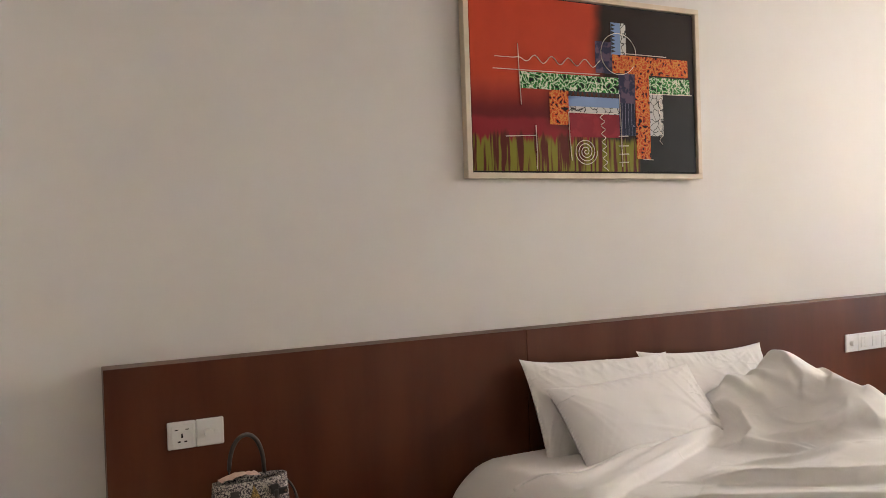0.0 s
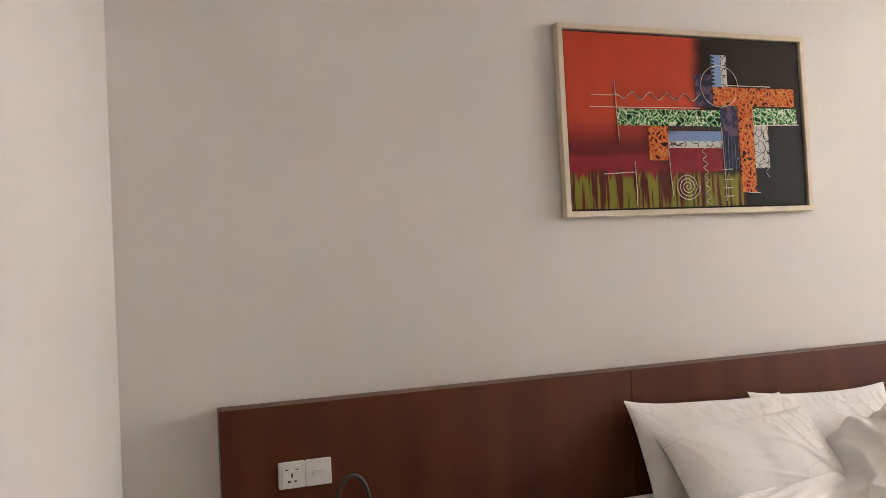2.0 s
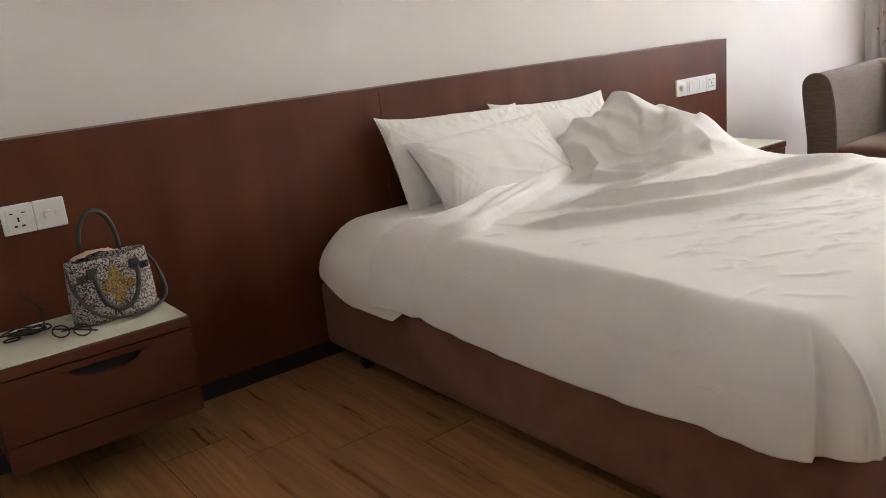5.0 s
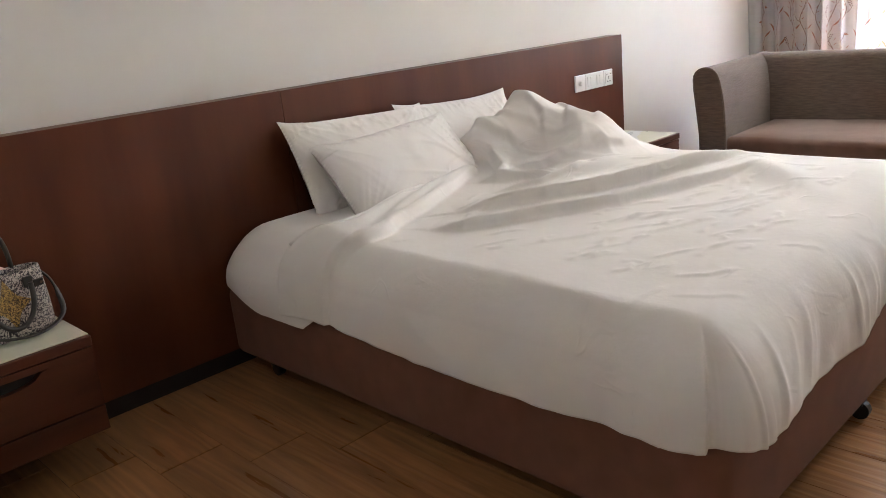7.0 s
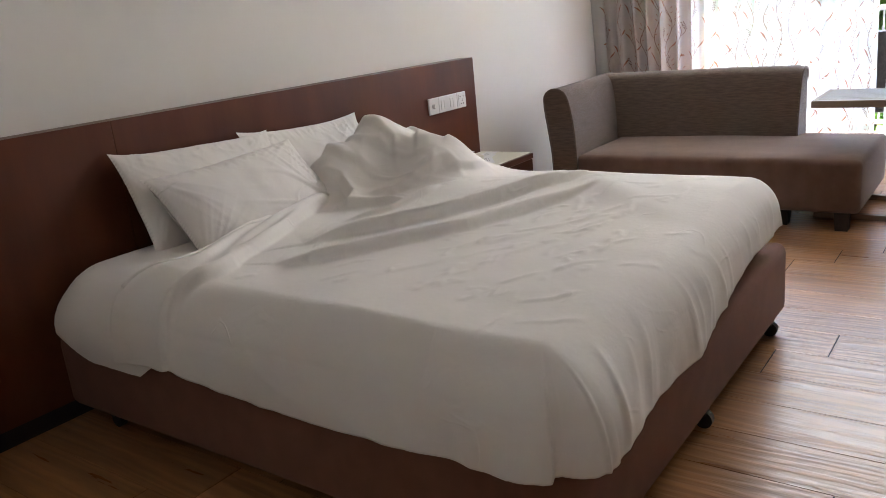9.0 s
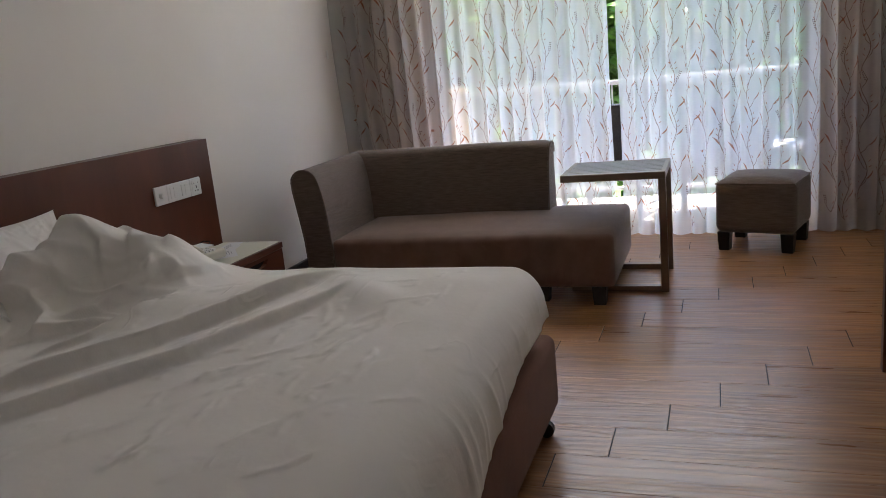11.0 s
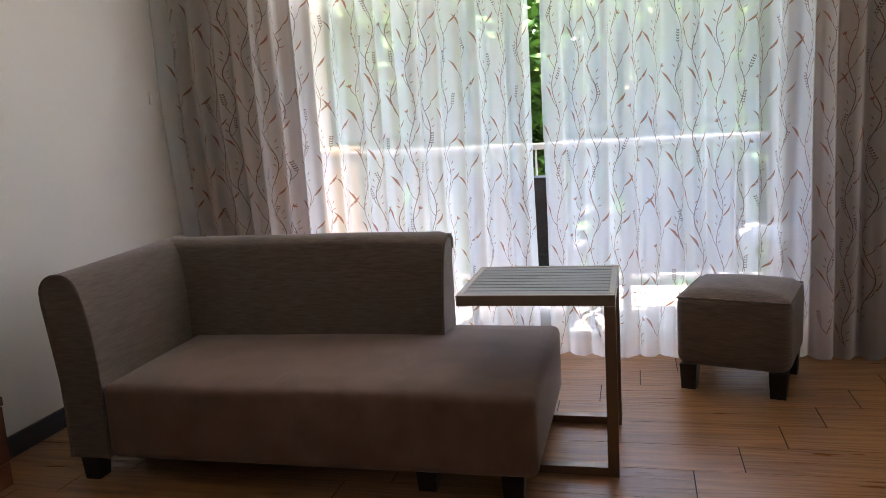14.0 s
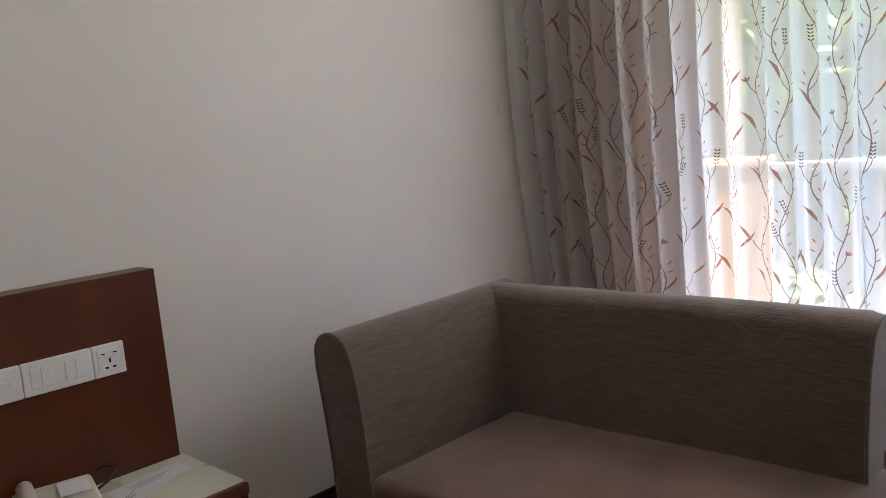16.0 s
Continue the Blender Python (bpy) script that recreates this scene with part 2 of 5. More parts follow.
crinkle(M_SEAT, 2.6, 0.7, 0.002, 0.05, 0.55)
M_LEG = mat("black_wood_leg", (0.012, 0.010, 0.010), (0.02, 0.017, 0.016), 12, 0.45, 0.05)
M_METAL = mat("bronzed_steel", (0.21, 0.16, 0.12), (0.24, 0.185, 0.14), 5, 0.38, 0.03, 100, metallic=1.0)
M_SLAT = wood("grey_slat", (0.12, 0.105, 0.09), (0.20, 0.18, 0.155), 0.42, 6, (8, 0.8, 8))
M_PLASTIC = mat("white_plastic", (0.74, 0.735, 0.72), (0.78, 0.775, 0.76), 5, 0.35, 0.02)
M_BLACK = mat("black_plastic", (0.012, 0.012, 0.013), (0.02, 0.02, 0.02), 12, 0.4, 0.04)
M_SLOT = mat("dark_slot", (0.004, 0.003, 0.003), (0.006, 0.004, 0.004), 5, 0.8, 0.0)
M_FRAME = wood("pale_frame_wood", (0.66, 0.55, 0.41), (0.74, 0.64, 0.50), 0.45, 8, (1.5, 8, 1.5))
M_SHEER = cloth_sheer("white_sheer", (0.87, 0.87, 0.88), 0.30, 0.80)
M_DRAPE = cloth_sheer("beige_drape", (0.37, 0.232, 0.158), 0.02, 0.45)
M_RUST = cloth_sheer("rust_embroidery", (0.42, 0.215, 0.15), 0.10, 0.45)
M_STEM = cloth_sheer("tan_embroidery", (0.30, 0.21, 0.17), 0.12, 0.42)
M_TAUPE = cloth_sheer("brown_embroidery", (0.20, 0.125, 0.11), 0.08, 0.35)
M_WHITE = mat("white_railing_paint", (0.43, 0.43, 0.42), (0.48, 0.48, 0.47), 6, 0.45, 0.04)
M_YELLOW = mat("yellow_render", (0.21, 0.120, 0.034), (0.25, 0.146, 0.044), 5, 0.85, 0.3, 80)
M_CREAM = mat("cream_render", (0.17, 0.130, 0.066), (0.20, 0.155, 0.082), 4, 0.85, 0.3, 80)
M_TILE = mat("pale_balcony_tile", (0.35, 0.325, 0.295), (0.40, 0.375, 0.34), 4, 0.55, 0.1)
M_WICKER = mat("dark_wicker", (0.018, 0.016, 0.017), (0.04, 0.036, 0.036), 60, 0.55, 0.9, 180, bdist=0.004)
M_LEAF = mat("tree_leaves", (0.050, 0.115, 0.018), (0.13, 0.23, 0.045), 3.0, 0.7, 0.2, 20, spec=0.15)
M_BARK = mat("tree_bark", (0.07, 0.05, 0.035), (0.12, 0.09, 0.065), 9, 0.9, 0.8, 30, (3, 3, 0.6), bdist=0.02)
M_GRASS = mat("grass_ground", (0.04, 0.07, 0.02), (0.09, 0.13, 0.04), 0.8, 0.9, 0.6, 6)
M_UPRIGHT = wood("brown_upright", (0.17, 0.105, 0.07), (0.24, 0.155, 0.105), 0.6, 4, (5, 5, 0.5), bump=0.4)
M_PAPER = mat("white_paper", (0.72, 0.73, 0.74), (0.76, 0.77, 0.78), 5, 0.6, 0.03)
M_INK = mat("grey_print", (0.32, 0.32, 0.34), (0.40, 0.40, 0.42), 20, 0.7, 0.0)

# ---- setting ----
T = 0.15
structure("wall_north", rbox(WALL_W - T, WALL_E + T, WALL_N, WALL_N + T, -0.05, CEIL), M_WALL, "plain warm off-white painted wall behind the bed", "wall")
structure("wall_south", rbox(-1.30, WALL_E + T, WALL_S - T, WALL_S, -0.05, CEIL), M_WALL, "plain off-white painted wall beside the desk", "wall")
structure("wall_west", rbox(WALL_W - T, WALL_W, 0.552, WALL_N, -0.05, CEIL, 0.006), M_WALL, "short off-white painted wall beside the nightstand", "wall")
# two unseen walls added round the entry, set close to bounce light back
structure("wall_unseen_end", rbox(-1.45, -1.30, WALL_S - T, 0.70, -0.05, CEIL), M_WALL, "unseen wall added across the entry to bounce light back", "wall")
structure("wall_unseen_side", rbox(-1.30, WALL_W - T, 0.552, 0.70, -0.05, CEIL), M_WALL, "unseen wall added along the entry to bounce light back", "wall")
bm = rbox(WALL_E, WALL_E + T, WALL_S, WIN_Y0, -0.05, CEIL)
rbox(WALL_E, WALL_E + T, WIN_Y1, WALL_N, -0.05, CEIL, bm=bm)
rbox(WALL_E, WALL_E + T, WIN_Y0, WIN_Y1, WIN_Z, CEIL, bm=bm)
structure("wall_east", bm, M_WALL, "off-white painted wall round the balcony door opening", "wall")
structure("ceiling", rbox(-1.45, WALL_E + T, WALL_S - T, WALL_N + T, CEIL, CEIL + 0.12), M_CEIL, "plain white painted ceiling", "ceiling")
structure("subfloor", rbox(-1.45, WALL_E + T, WALL_S - T, WALL_N + T, -0.06, -0.003), M_GROUT, "dark grout bed under the floor planks", "floor")


def skirting(name, x0, x1, y0, y1):
    structure(name, rbox(x0, x1, y0, y1, 0.0, 0.085, 0.004), M_SKIRT, "black glossy skirting board", "skirting board")


skirting("baseboard_north", 3.76, WALL_E, WALL_N - 0.016, WALL_N)
skirting("baseboard_north_west", WALL_W, -0.03, WALL_N - 0.016, WALL_N)
skirting("baseboard_south", -1.30, WALL_E, WALL_S, WALL_S + 0.016)
skirting("baseboard_west", WALL_W, WALL_W + 0.016, 0.56, WALL_N - 0.02)

# balcony door frame
win = thing("window_1", (WALL_E + 0.05, 0, 0), "white aluminium frame of the wide balcony door opening", "door frame")
tagged(win, kind="structure")
part("jamb", rbox(0, 0.06, WIN_Y0, WIN_Y0 + 0.05, 0.0, WIN_Z, 0.004), M_WHITE, win)
part("jamb", rbox(0, 0.06, WIN_Y1 - 0.05, WIN_Y1, 0.0, WIN_Z, 0.004), M_WHITE, win)
part("head", rbox(0, 0.06, WIN_Y0 + 0.05, WIN_Y1 - 0.05, WIN_Z - 0.05, WIN_Z, 0.004), M_WHITE, win)
part("sill", rbox(0, 0.06, WIN_Y0 + 0.05, WIN_Y1 - 0.05, 0.0, 0.03, 0.004), M_WHITE, win)

# ---- bed ----
BX0, BX1, BY0, BY1, BTOP = 1.115, 2.805, 0.475, 2.365, 0.540
bed = thing("bed_base", ((BX0 + BX1) / 2, (BY0 + BY1) / 2, 0), "brown fabric upholstered divan bed base on castors", "bed base")
hx, hy = (BX1 - BX0) / 2 + 0.004, (BY1 - BY0) / 2 + 0.005
part("body", rbox(-hx, hx, -hy - 0.01, hy, 0.055, 0.315, 0.035, 4), M_BASE, bed, smooth=True)
for cx in (-hx + 0.05, 0.0, hx - 0.13):
    for cy in (-hy + 0.015, hy - 0.2):
        c = part("castor", tube([(cx - 0.012, cy, 0.026), (cx + 0.012, cy, 0.026)], 0.026, 16), M_BLACK, bed, "black plastic castor")
        part("fork", rbox(cx - 0.02, cx + 0.02, cy - 0.01, cy + 0.02, 0.04, 0.06, 0.004), M_BLACK, c)


def drape_point(px, py, r, lift, ov, flare, seed, head_r=0.0):
    """A point of cloth laid over the mattress: px, py on the flat cloth."""
    qx, qy = min(max(px, BX0 + r), BX1 - r), min(max(py, BY0 + r), BY1 - head_r)
    dx, dy = px - qx, py - qy
    d = math.hypot(dx, dy)
    top = BTOP + lift
    if d < 1e-6:
        return Vector((px, py, top)), 0.0
    ux, uy = dx / d, dy / d
    arc = r * math.pi / 2
    if d < arc:
        a = d / r
        return Vector((qx + ux * r * math.sin(a), qy + uy * r * math.sin(a), top - r * (1 - math.cos(a)))), d
    e = d - arc
    run = (px * uy - py * ux) * 1.0
    corner = 1.0 if min(abs(ux), abs(uy)) < 0.02 else 0.25
    wave = corner * flare * min(1.0, e / 0.12) * (0.6 * nz(run * 5.0, e * 2.0, seed) + 0.5 * nz(run * 13.0, e * 3.0, seed + 5))
    off = r + 0.012 * math.sin(min(1.0, e / ov) * math.pi) + wave
    return Vector((qx + ux * off, qy + uy * off, top - r - e)), d


def mattress_top(u, v):
    r = 0.15
    px = BX0 - 0.19 + u * (BX1 - BX0 + 0.38)
    py = BY0 - 0.08 + v * (BY1 - BY0 + 0.16)
    p, d = drape_point(px, py, r, 0.0, 0.25, 0.010, 3.0, r)
    p.z += 0.006 * nz(px * 4, py * 4) * (1 if d == 0 else 0.3)
    bare = smooth01(1.74, 1.84, py)
    tuck = smooth01(0.14, 0.26, d)
    if px < BX0 + r:
        p.x -= bare * (0.030 * tuck + 0.022 * math.sin(math.pi * smooth01(0.04, 0.40, d))) - (1 - bare) * 0.03 * tuck
    elif px > BX1 - r:
        p.x -= 0.03 * tuck
    p.z = max(p.z, (0.283 + 0.015 * nz(py * 3.0, 1.0) + 0.065 * smooth01(2.05, 2.30, py)) * bare + 0.36 * (1 - bare))
    return p


mattress = thing("mattress", ((BX0 + BX1) / 2, (BY0 + BY1) / 2, 0.315), "thick mattress in a white fitted sheet on the bed base", "mattress")
bm = sheet(70, 70, lambda u, v: mattress_top(u, v) - mattress.location)
part("fitted_sheet", bm, M_LINEN, mattress, smooth=True)
part("core", rbox(-0.79, 0.79, -0.88, 0.89, 0.002, 0.11, 0.03, 3), M_LINEN, mattress)


def seg_ridge(x, y, x0, y0, x1, y1, w, hgt):
    dx, dy = x1 - x0, y1 - y0
    t = ((x - x0) * dx + (y - y0) * dy) / (dx * dx + dy * dy)
    tc = min(1.0, max(0.0, t))
    d = math.hypot(x - x0 - tc * dx, y - y0 - tc * dy)
    return hgt * math.exp(-(d / w) ** 2) * (0.35 + 0.65 * math.sin(math.pi * min(1, max(0, 0.12 + 0.76 * tc))))


def gauss(x, y, cx, cy, sx, sy, hgt, rot=0.0):
    c, s = math.cos(rot), math.sin(rot)
    a, b = (x - cx) * c + (y - cy) * s, -(x - cx) * s + (y - cy) * c
    return hgt * math.exp(-((a / sx) ** 2 + (b / sy) ** 2))


def head_edge(x):
    return 1.835 + 0.30 * max(0.0, x - 1.33) + 0.10 * (1 - smooth01(1.06, 1.30, x)) + 0.24 * smooth01(2.02, 2.25, x)


def band_width(x):
    return 0.27 - 0.10 * smooth01(1.05, 1.45, x) - 0.07 * smooth01(1.5, 2.0, x)


FOLDS = (
    (((1.40, 1.56), (1.45, 1.46), (1.53, 1.40), (1.72, 1.305), (1.88, 1.20), (2.13, 1.13), (2.34, 1.05), (2.48, 1.00)), 0.040, 0.10),
    (((1.58, 1.62), (1.70, 1.54), (1.82, 1.44), (1.97, 1.35), (2.14, 1.285), (2.30, 1.22), (2.46, 1.13), (2.60, 1.08)), 0.050, 0.13),
    (((1.80, 1.66), (1.95, 1.56), (2.10, 1.52), (2.22, 1.53)), 0.022, 0.06),
    (((1.95, 1.86), (2.06, 1.72), (2.10, 1.60)), 0.030, 0.05),
    (((2.12, 2.10), (2.14, 1.95), (2.08, 1.84), (1.96, 1.78)), 0.040, 0.05),
    (((2.24, 2.16), (2.22, 2.00), (2.26, 1.86)), 0.030, 0.06),
    (((2.33, 2.12), (2.32, 1.98), (2.38, 1.84)), 0.018, 0.05),
    (((2.06, 1.80), (2.18, 1.72), (2.30, 1.66), (2.42, 1.62)), 0.030, 0.06),
    (((2.40, 2.14), (2.44, 2.00), (2.40, 1.88), (2.30, 1.80)), 0.026, 0.07),
    (((2.62, 1.80), (2.56, 1.70), (2.44, 1.66)), 0.020, 0.05),
    (((2.34, 1.60), (2.44, 1.54), (2.56, 1.53)), 0.020, 0.05),
    (((2.60, 1.98), (2.52, 1.84), (2.36, 1.74)), 0.024, 0.07),
    (((1.70, 1.12), (1.90, 0.98), (2.10, 0.93)), 0.004, 0.04),
    (((1.62, 0.98), (1.80, 0.90), (1.96, 0.88)), 0.004, 0.04),
    (((2.02, 0.86), (2.20, 0.80), (2.34, 0.80)), 0.0035, 0.03),
    (((1.40, 1.20), (1.56, 1.10), (1.66, 1.08)), 0.0035, 0.04),
)


crease_rng = random.Random(41)
CREASES = []
for k in range(120):
    cx, cy = crease_rng.uniform(1.2, 2.72), crease_rng.uniform(0.56, 1.75)
    if k % 3:
        cx, cy = crease_rng.gauss(1.95, 0.30), crease_rng.gauss(0.98, 0.20)
    ang, ln = crease_rng.gauss(-0.35, 0.35), crease_rng.uniform(0.03, 0.09)
    bend = crease_rng.uniform(-0.02, 0.02)
    ex, ey = math.cos(ang) * ln, math.sin(ang) * ln
    CREASES.append((((cx - ex, cy - ey), (cx - bend * math.sin(ang), cy + bend * math.cos(ang)), (cx + ex, cy + ey)), crease_rng.uniform(0.002, 0.0045), crease_rng.uniform(0.010, 0.022)))


def step_fold(x, y, line, hgt, far, near=0.013):
    """A crease: cloth stands proud on the far side of the line and drops sharply on the near side."""
    best, sgn, tt = 9.0, 1.0, 0.0
    n = len(line) - 1
    for i in range(n):
        (x0, y0), (x1, y1) = line[i], line[i + 1]
        dx, dy = x1 - x0, y1 - y0
        t = min(1.0, max(0.0, ((x - x0) * dx + (y - y0) * dy) / (dx * dx + dy * dy)))
        d = math.hypot(x - x0 - t * dx, y - y0 - t * dy)
        if d < best:
            best, sgn, tt = d, (1.0 if dx * (y - y0) - dy * (x - x0) > 0 else -1.0), (i + t) / n
    taper = smooth01(-0.05, 0.22, tt) * smooth01(1.05, 0.70, tt)
    best = max(0.0, best + 0.004 * nz(x * 9, y * 9, 2.0))
    return hgt * taper * (math.exp(-((best / far) ** 1.5)) if sgn > 0 else math.exp(-((best / near) ** 2)))


def duvet_height(x, y):
    h = 0.016
    fold = head_edge(x) - y
    if x < 2.12:
        w = 1 - smooth01(1.98, 2.12, x)
        bw = band_width(x) + 0.012 * nz(x * 5, 2.0)
        h += w * 0.024 * (1 - smooth01(bw - 0.012, bw + 0.012, fold))
        h += w * 0.016 * math.exp(-((fold - bw + 0.03) / 0.025) ** 2) + w * 0.012 * math.exp(-((fold - 0.04) / 0.035) ** 2)
        h += w * 0.007 * math.sin(fold * 75 + 6 * nz(x * 2.5, y * 2.5)) * (1 - smooth01(bw - 0.05, bw, fold)) * smooth01(1.15, 1.6, x)
    h += gauss(x, y, 2.47, 2.04, 0.27, 0.17, 0.245, 0.2) + gauss(x, y, 2.20, 2.12, 0.10, 0.14, 0.09)
    h += gauss(x, y, 2.46, 1.70, 0.19, 0.17, 0.165, -0.35) + gauss(x, y, 2.54, 1.86, 0.17, 0.12, 0.055)
    h += gauss(x, y, 2.20, 1.47, 0.22, 0.11, 0.050, -0.4) + gauss(x, y, 2.46, 1.22, 0.20, 0.22, 0.030, -0.5)
    h += gauss(x, y, 2.42, 0.95, 0.24, 0.08, 0.024, 0.9) + 0.010 * smooth01(2.1, 2.6, x) * (1 - smooth01(1.1, 1.5, y))
    for line, hgt, far in FOLDS:
        h += step_fold(x, y, line, hgt, far)
    for line, hgt, far in CREASES:
        if abs(x - line[1][0]) < 0.22 and abs(y - line[1][1]) < 0.20:
            h += step_fold(x, y, line, hgt, far, 0.008)
    bunch = smooth01(2.0, 2.2, x) * smooth01(1.42, 1.62, y)
    if bunch > 0:
        h += bunch * (0.006 * nz(x * 4.5, y * 4.5, 3.0) + 0.004 * max(0.0, 1 - 5.5 * abs(nz(x * 4.2 + y * 1.5, y * 2.6 - x * 2.0, 6.0))) + 0.006 * max(0.0, 1 - 6 * abs(nz(x * 7 - y * 3, y * 5 + x * 3, 8.0))))
        h += 0.016 * math.exp(-(((x - 2.47) / 0.05) ** 2 + ((y - 2.09) / 0.06) ** 2))
    h += 0.007 * nz(x * 2.2, y * 2.2, 9.0) + 0.002 * nz(x * 7, y * 7, 4.0)
    return max(0.006, h)


def duvet_point(u, v):
    r, lim = 0.10, 0.291
    px = BX0 + r - lim + u * (BX1 - BX0 + 2 * (lim - r))
    edge = min(head_edge(min(max(px, 1.05), BX1)), 2.30) + 0.012 * nz(px * 7, 3.0)
    py = BY0 + r - lim + v * (edge - BY0 - r + lim)
    qx, qy = min(max(px, BX0 + r), BX1 - r), min(max(py, BY0 + r), BY1)
    dx, dy = px - qx, py - qy
    d0 = math.hypot(dx, dy)
    if d0 > 0:
        k = max(abs(dx), abs(dy)) / d0 * (1 + 0.10 * nz(qx * 2.6, qy * 2.6, 2.0))
        k *= 1 - 0.32 * smooth01(1.75, 2.45, px) * smooth01(0.0, 0.05, -dy)
        px, py = qx + dx * k, qy + dy * k
    h = duvet_height(min(max(px, BX0), BX1), max(py, BY0))
    p, d = drape_point(px, py, r, 0.0, 0.30, 0.016, 11.0)
    p.z += h * (1.0 if d == 0 else max(0.15, 1 - d / 0.25))
    if d > 0:
        q = Vector((dx, dy, 0)).normalized()
        on_side, on_foot = abs(dx) > 1e-6, abs(dy) > 1e-6
        puff = (0.026 - 0.020 * smooth01(1.9, 2.6, qx)) * smooth01(0.06, 0.20, d)
        low = smooth01(0.10, 0.24, d)
        if on_foot and on_side and px < 2.0:
            ang = math.atan2(abs(dy), abs(dx)) / (math.pi / 2)
            flap = smooth01(0.02, 0.16, d)
            puff += 0.024 * flap * (1 - smooth01(0.36, 0.40, ang)) + 0.034 * smooth01(0.03, 0.26, d) * smooth01(0.42, 0.75, ang)
            puff += 0.006 * flap * max(0.0, 1 - 3 * abs(math.sin(9 * ang + 2.0))) * smooth01(0.45, 0.6, ang)
        elif on_foot:
            puff += 0.034 * (1 - smooth01(0.0, 0.30, qx - BX0 - r)) * smooth01(0.03, 0.26, d)
            fan = px + 0.5 * d * (1 - smooth01(1.2, 1.9, px))
            puff += smooth01(0.06, 0.18, d) * (0.005 * nz(px * 8 + d * 5, d * 3, 8.0) + 0.006 * max(0.0, 1 - 7 * abs(nz(fan * 4.5, d * 1.2, 4.0))) + 0.003 * max(0.0, 1 - 7 * abs(nz(fan * 9.0, d * 2.0, 14.0))))
        else:
            puff += 0.024 * (1 - smooth01(0.0, 0.22, py - BY0 - r)) * smooth01(0.02, 0.16, d) if px < 2.0 else 0.0
            puff += low * 0.004 * max(0.0, 1 - 6 * abs(nz(py * 4 + d * 3, d * 2, 5.0)))
        if px < BX0 + r and not on_foot:
            puff += 0.014 * fold_on_side(py) * smooth01(0.02, 0.08, d)
        p += q * puff
    return p


def fold_on_side(y):
    return smooth01(1.685, 1.70, y)


duvet = thing("duvet", ((BX0 + BX1) / 2, 1.3, BTOP), "rumpled white cotton duvet thrown back and bunched at the pillows", "duvet")
bm = sheet(360, 360, lambda u, v: duvet_point(u, v) - duvet.location)
ob = part("cover", bm, M_LINEN, duvet, smooth=True)
so = ob.modifiers.new("thick", "SOLIDIFY")
so.thickness, so.offset = 0.012, -1
edge_pts = [duvet_point(0.10 + 0.48 * k / 80, 0.999) - duvet.location + Vector((0, 0, -0.002)) for k in range(81)]
part("turned_hem", tube(edge_pts, 0.009, 8), M_LINEN, duvet, "soft rolled hem", smooth=True)


def pillow(label, centre, w, hgt, t, tilt, rz, seed, roll=0.0):
    """A filled pillow standing on its long edge and leaning back by tilt degrees from the flat."""
    th = thing("pillow", centre, label, "pillow", "pillows on the bed")
    th.matrix_world = pose(*centre, tilt, 0, rz) @ pose(0, 0, 0, 0, 0, roll)

    def f(side):
        def g(u, v):
            a, b = 2 * u - 1, 2 * v - 1
            e = max(0.0, (1 - abs(a) ** 2.6)) ** 0.55 * max(0.0, (1 - abs(b) ** 2.6)) ** 0.55
            pinch_x, pinch_y = 1 - 0.055 * (1 - abs(b) ** 3), 1 - 0.075 * (1 - abs(a) ** 3)
            x, y = w / 2 * a * pinch_x, hgt / 2 * b * pinch_y
            wr = 0.009 * nz(x * 5 + seed, y * 5, seed) + 0.003 * nz(x * 15, y * 11 + seed, seed)
            for cx, cy, amt in ((1, -1, 1.0), (1, 1, 0.35), (-1, 1, 0.35), (-1, -1, 0.3)):
                ox, oy = w / 2 * cx - x, hgt / 2 * cy - y
                rad, phi = math.hypot(ox, oy), math.atan2(oy, ox)
                ray = nz(phi * 5.5 + seed, rad * 2.5, seed + 3 * cx + cy)
                wr += 0.019 * amt * max(0.0, 1 - 6.5 * abs(ray)) * smooth01(0.02, 0.07, rad) * math.exp(-(rad / (0.16 + 0.10 * amt)) ** 2)
            wr += 0.006 * max(0.0, 1 - 6 * abs(nz(a * 8 + seed, b * 1.5, seed + 4))) * smooth01(0.55, 0.9, abs(b))
            z = side * (t / 2 * e + wr * min(1, e * 2.5)) + 0.015 * nz(x * 3 + seed, y * 3, 2.0) + 0.02 * abs(a) ** 3
            return Vector((x, y, z))
        return g
    bm = sheet(96, 66, f(1))
    sheet(48, 33, f(-1), bm)
    bmesh.ops.remove_doubles(bm, verts=bm.verts[:], dist=0.0008)
    part("pillow_case", bm, M_PILLOW, th, smooth=True)
    return th


pillow("plump white pillow leaning against the wooden headboard", (1.745, 2.235, 0.650), 0.69, 0.43, 0.15, 62, 0, 1.0, -3.5)
pillow("white pillow propped in front of another, creased at its corner", (1.785, 2.085, 0.622), 0.70, 0.40, 0.18, 48, 0, 4.0, 2)
pillow("white pillow half covered by the bunched duvet", (2.295, 2.245, 0.645), 0.69, 0.40, 0.12, 64, 0, 7.0, -2)

# ---- headboard ----
HBX0, HBX1, HBY, HBZ = -0.026, 3.755, 2.375, 0.968
head = thing("headboard", (0, WALL_N, 0), "long dark red mahogany headboard panel fixed along the wall", "headboard")
for x0, x1 in ((HBX0, 1.4755), (1.4775, HBX1)):
    part("panel", rbox(x0, x1, HBY - WALL_N, -0.001, 0.062, HBZ, 0.002), M_HEAD, head)
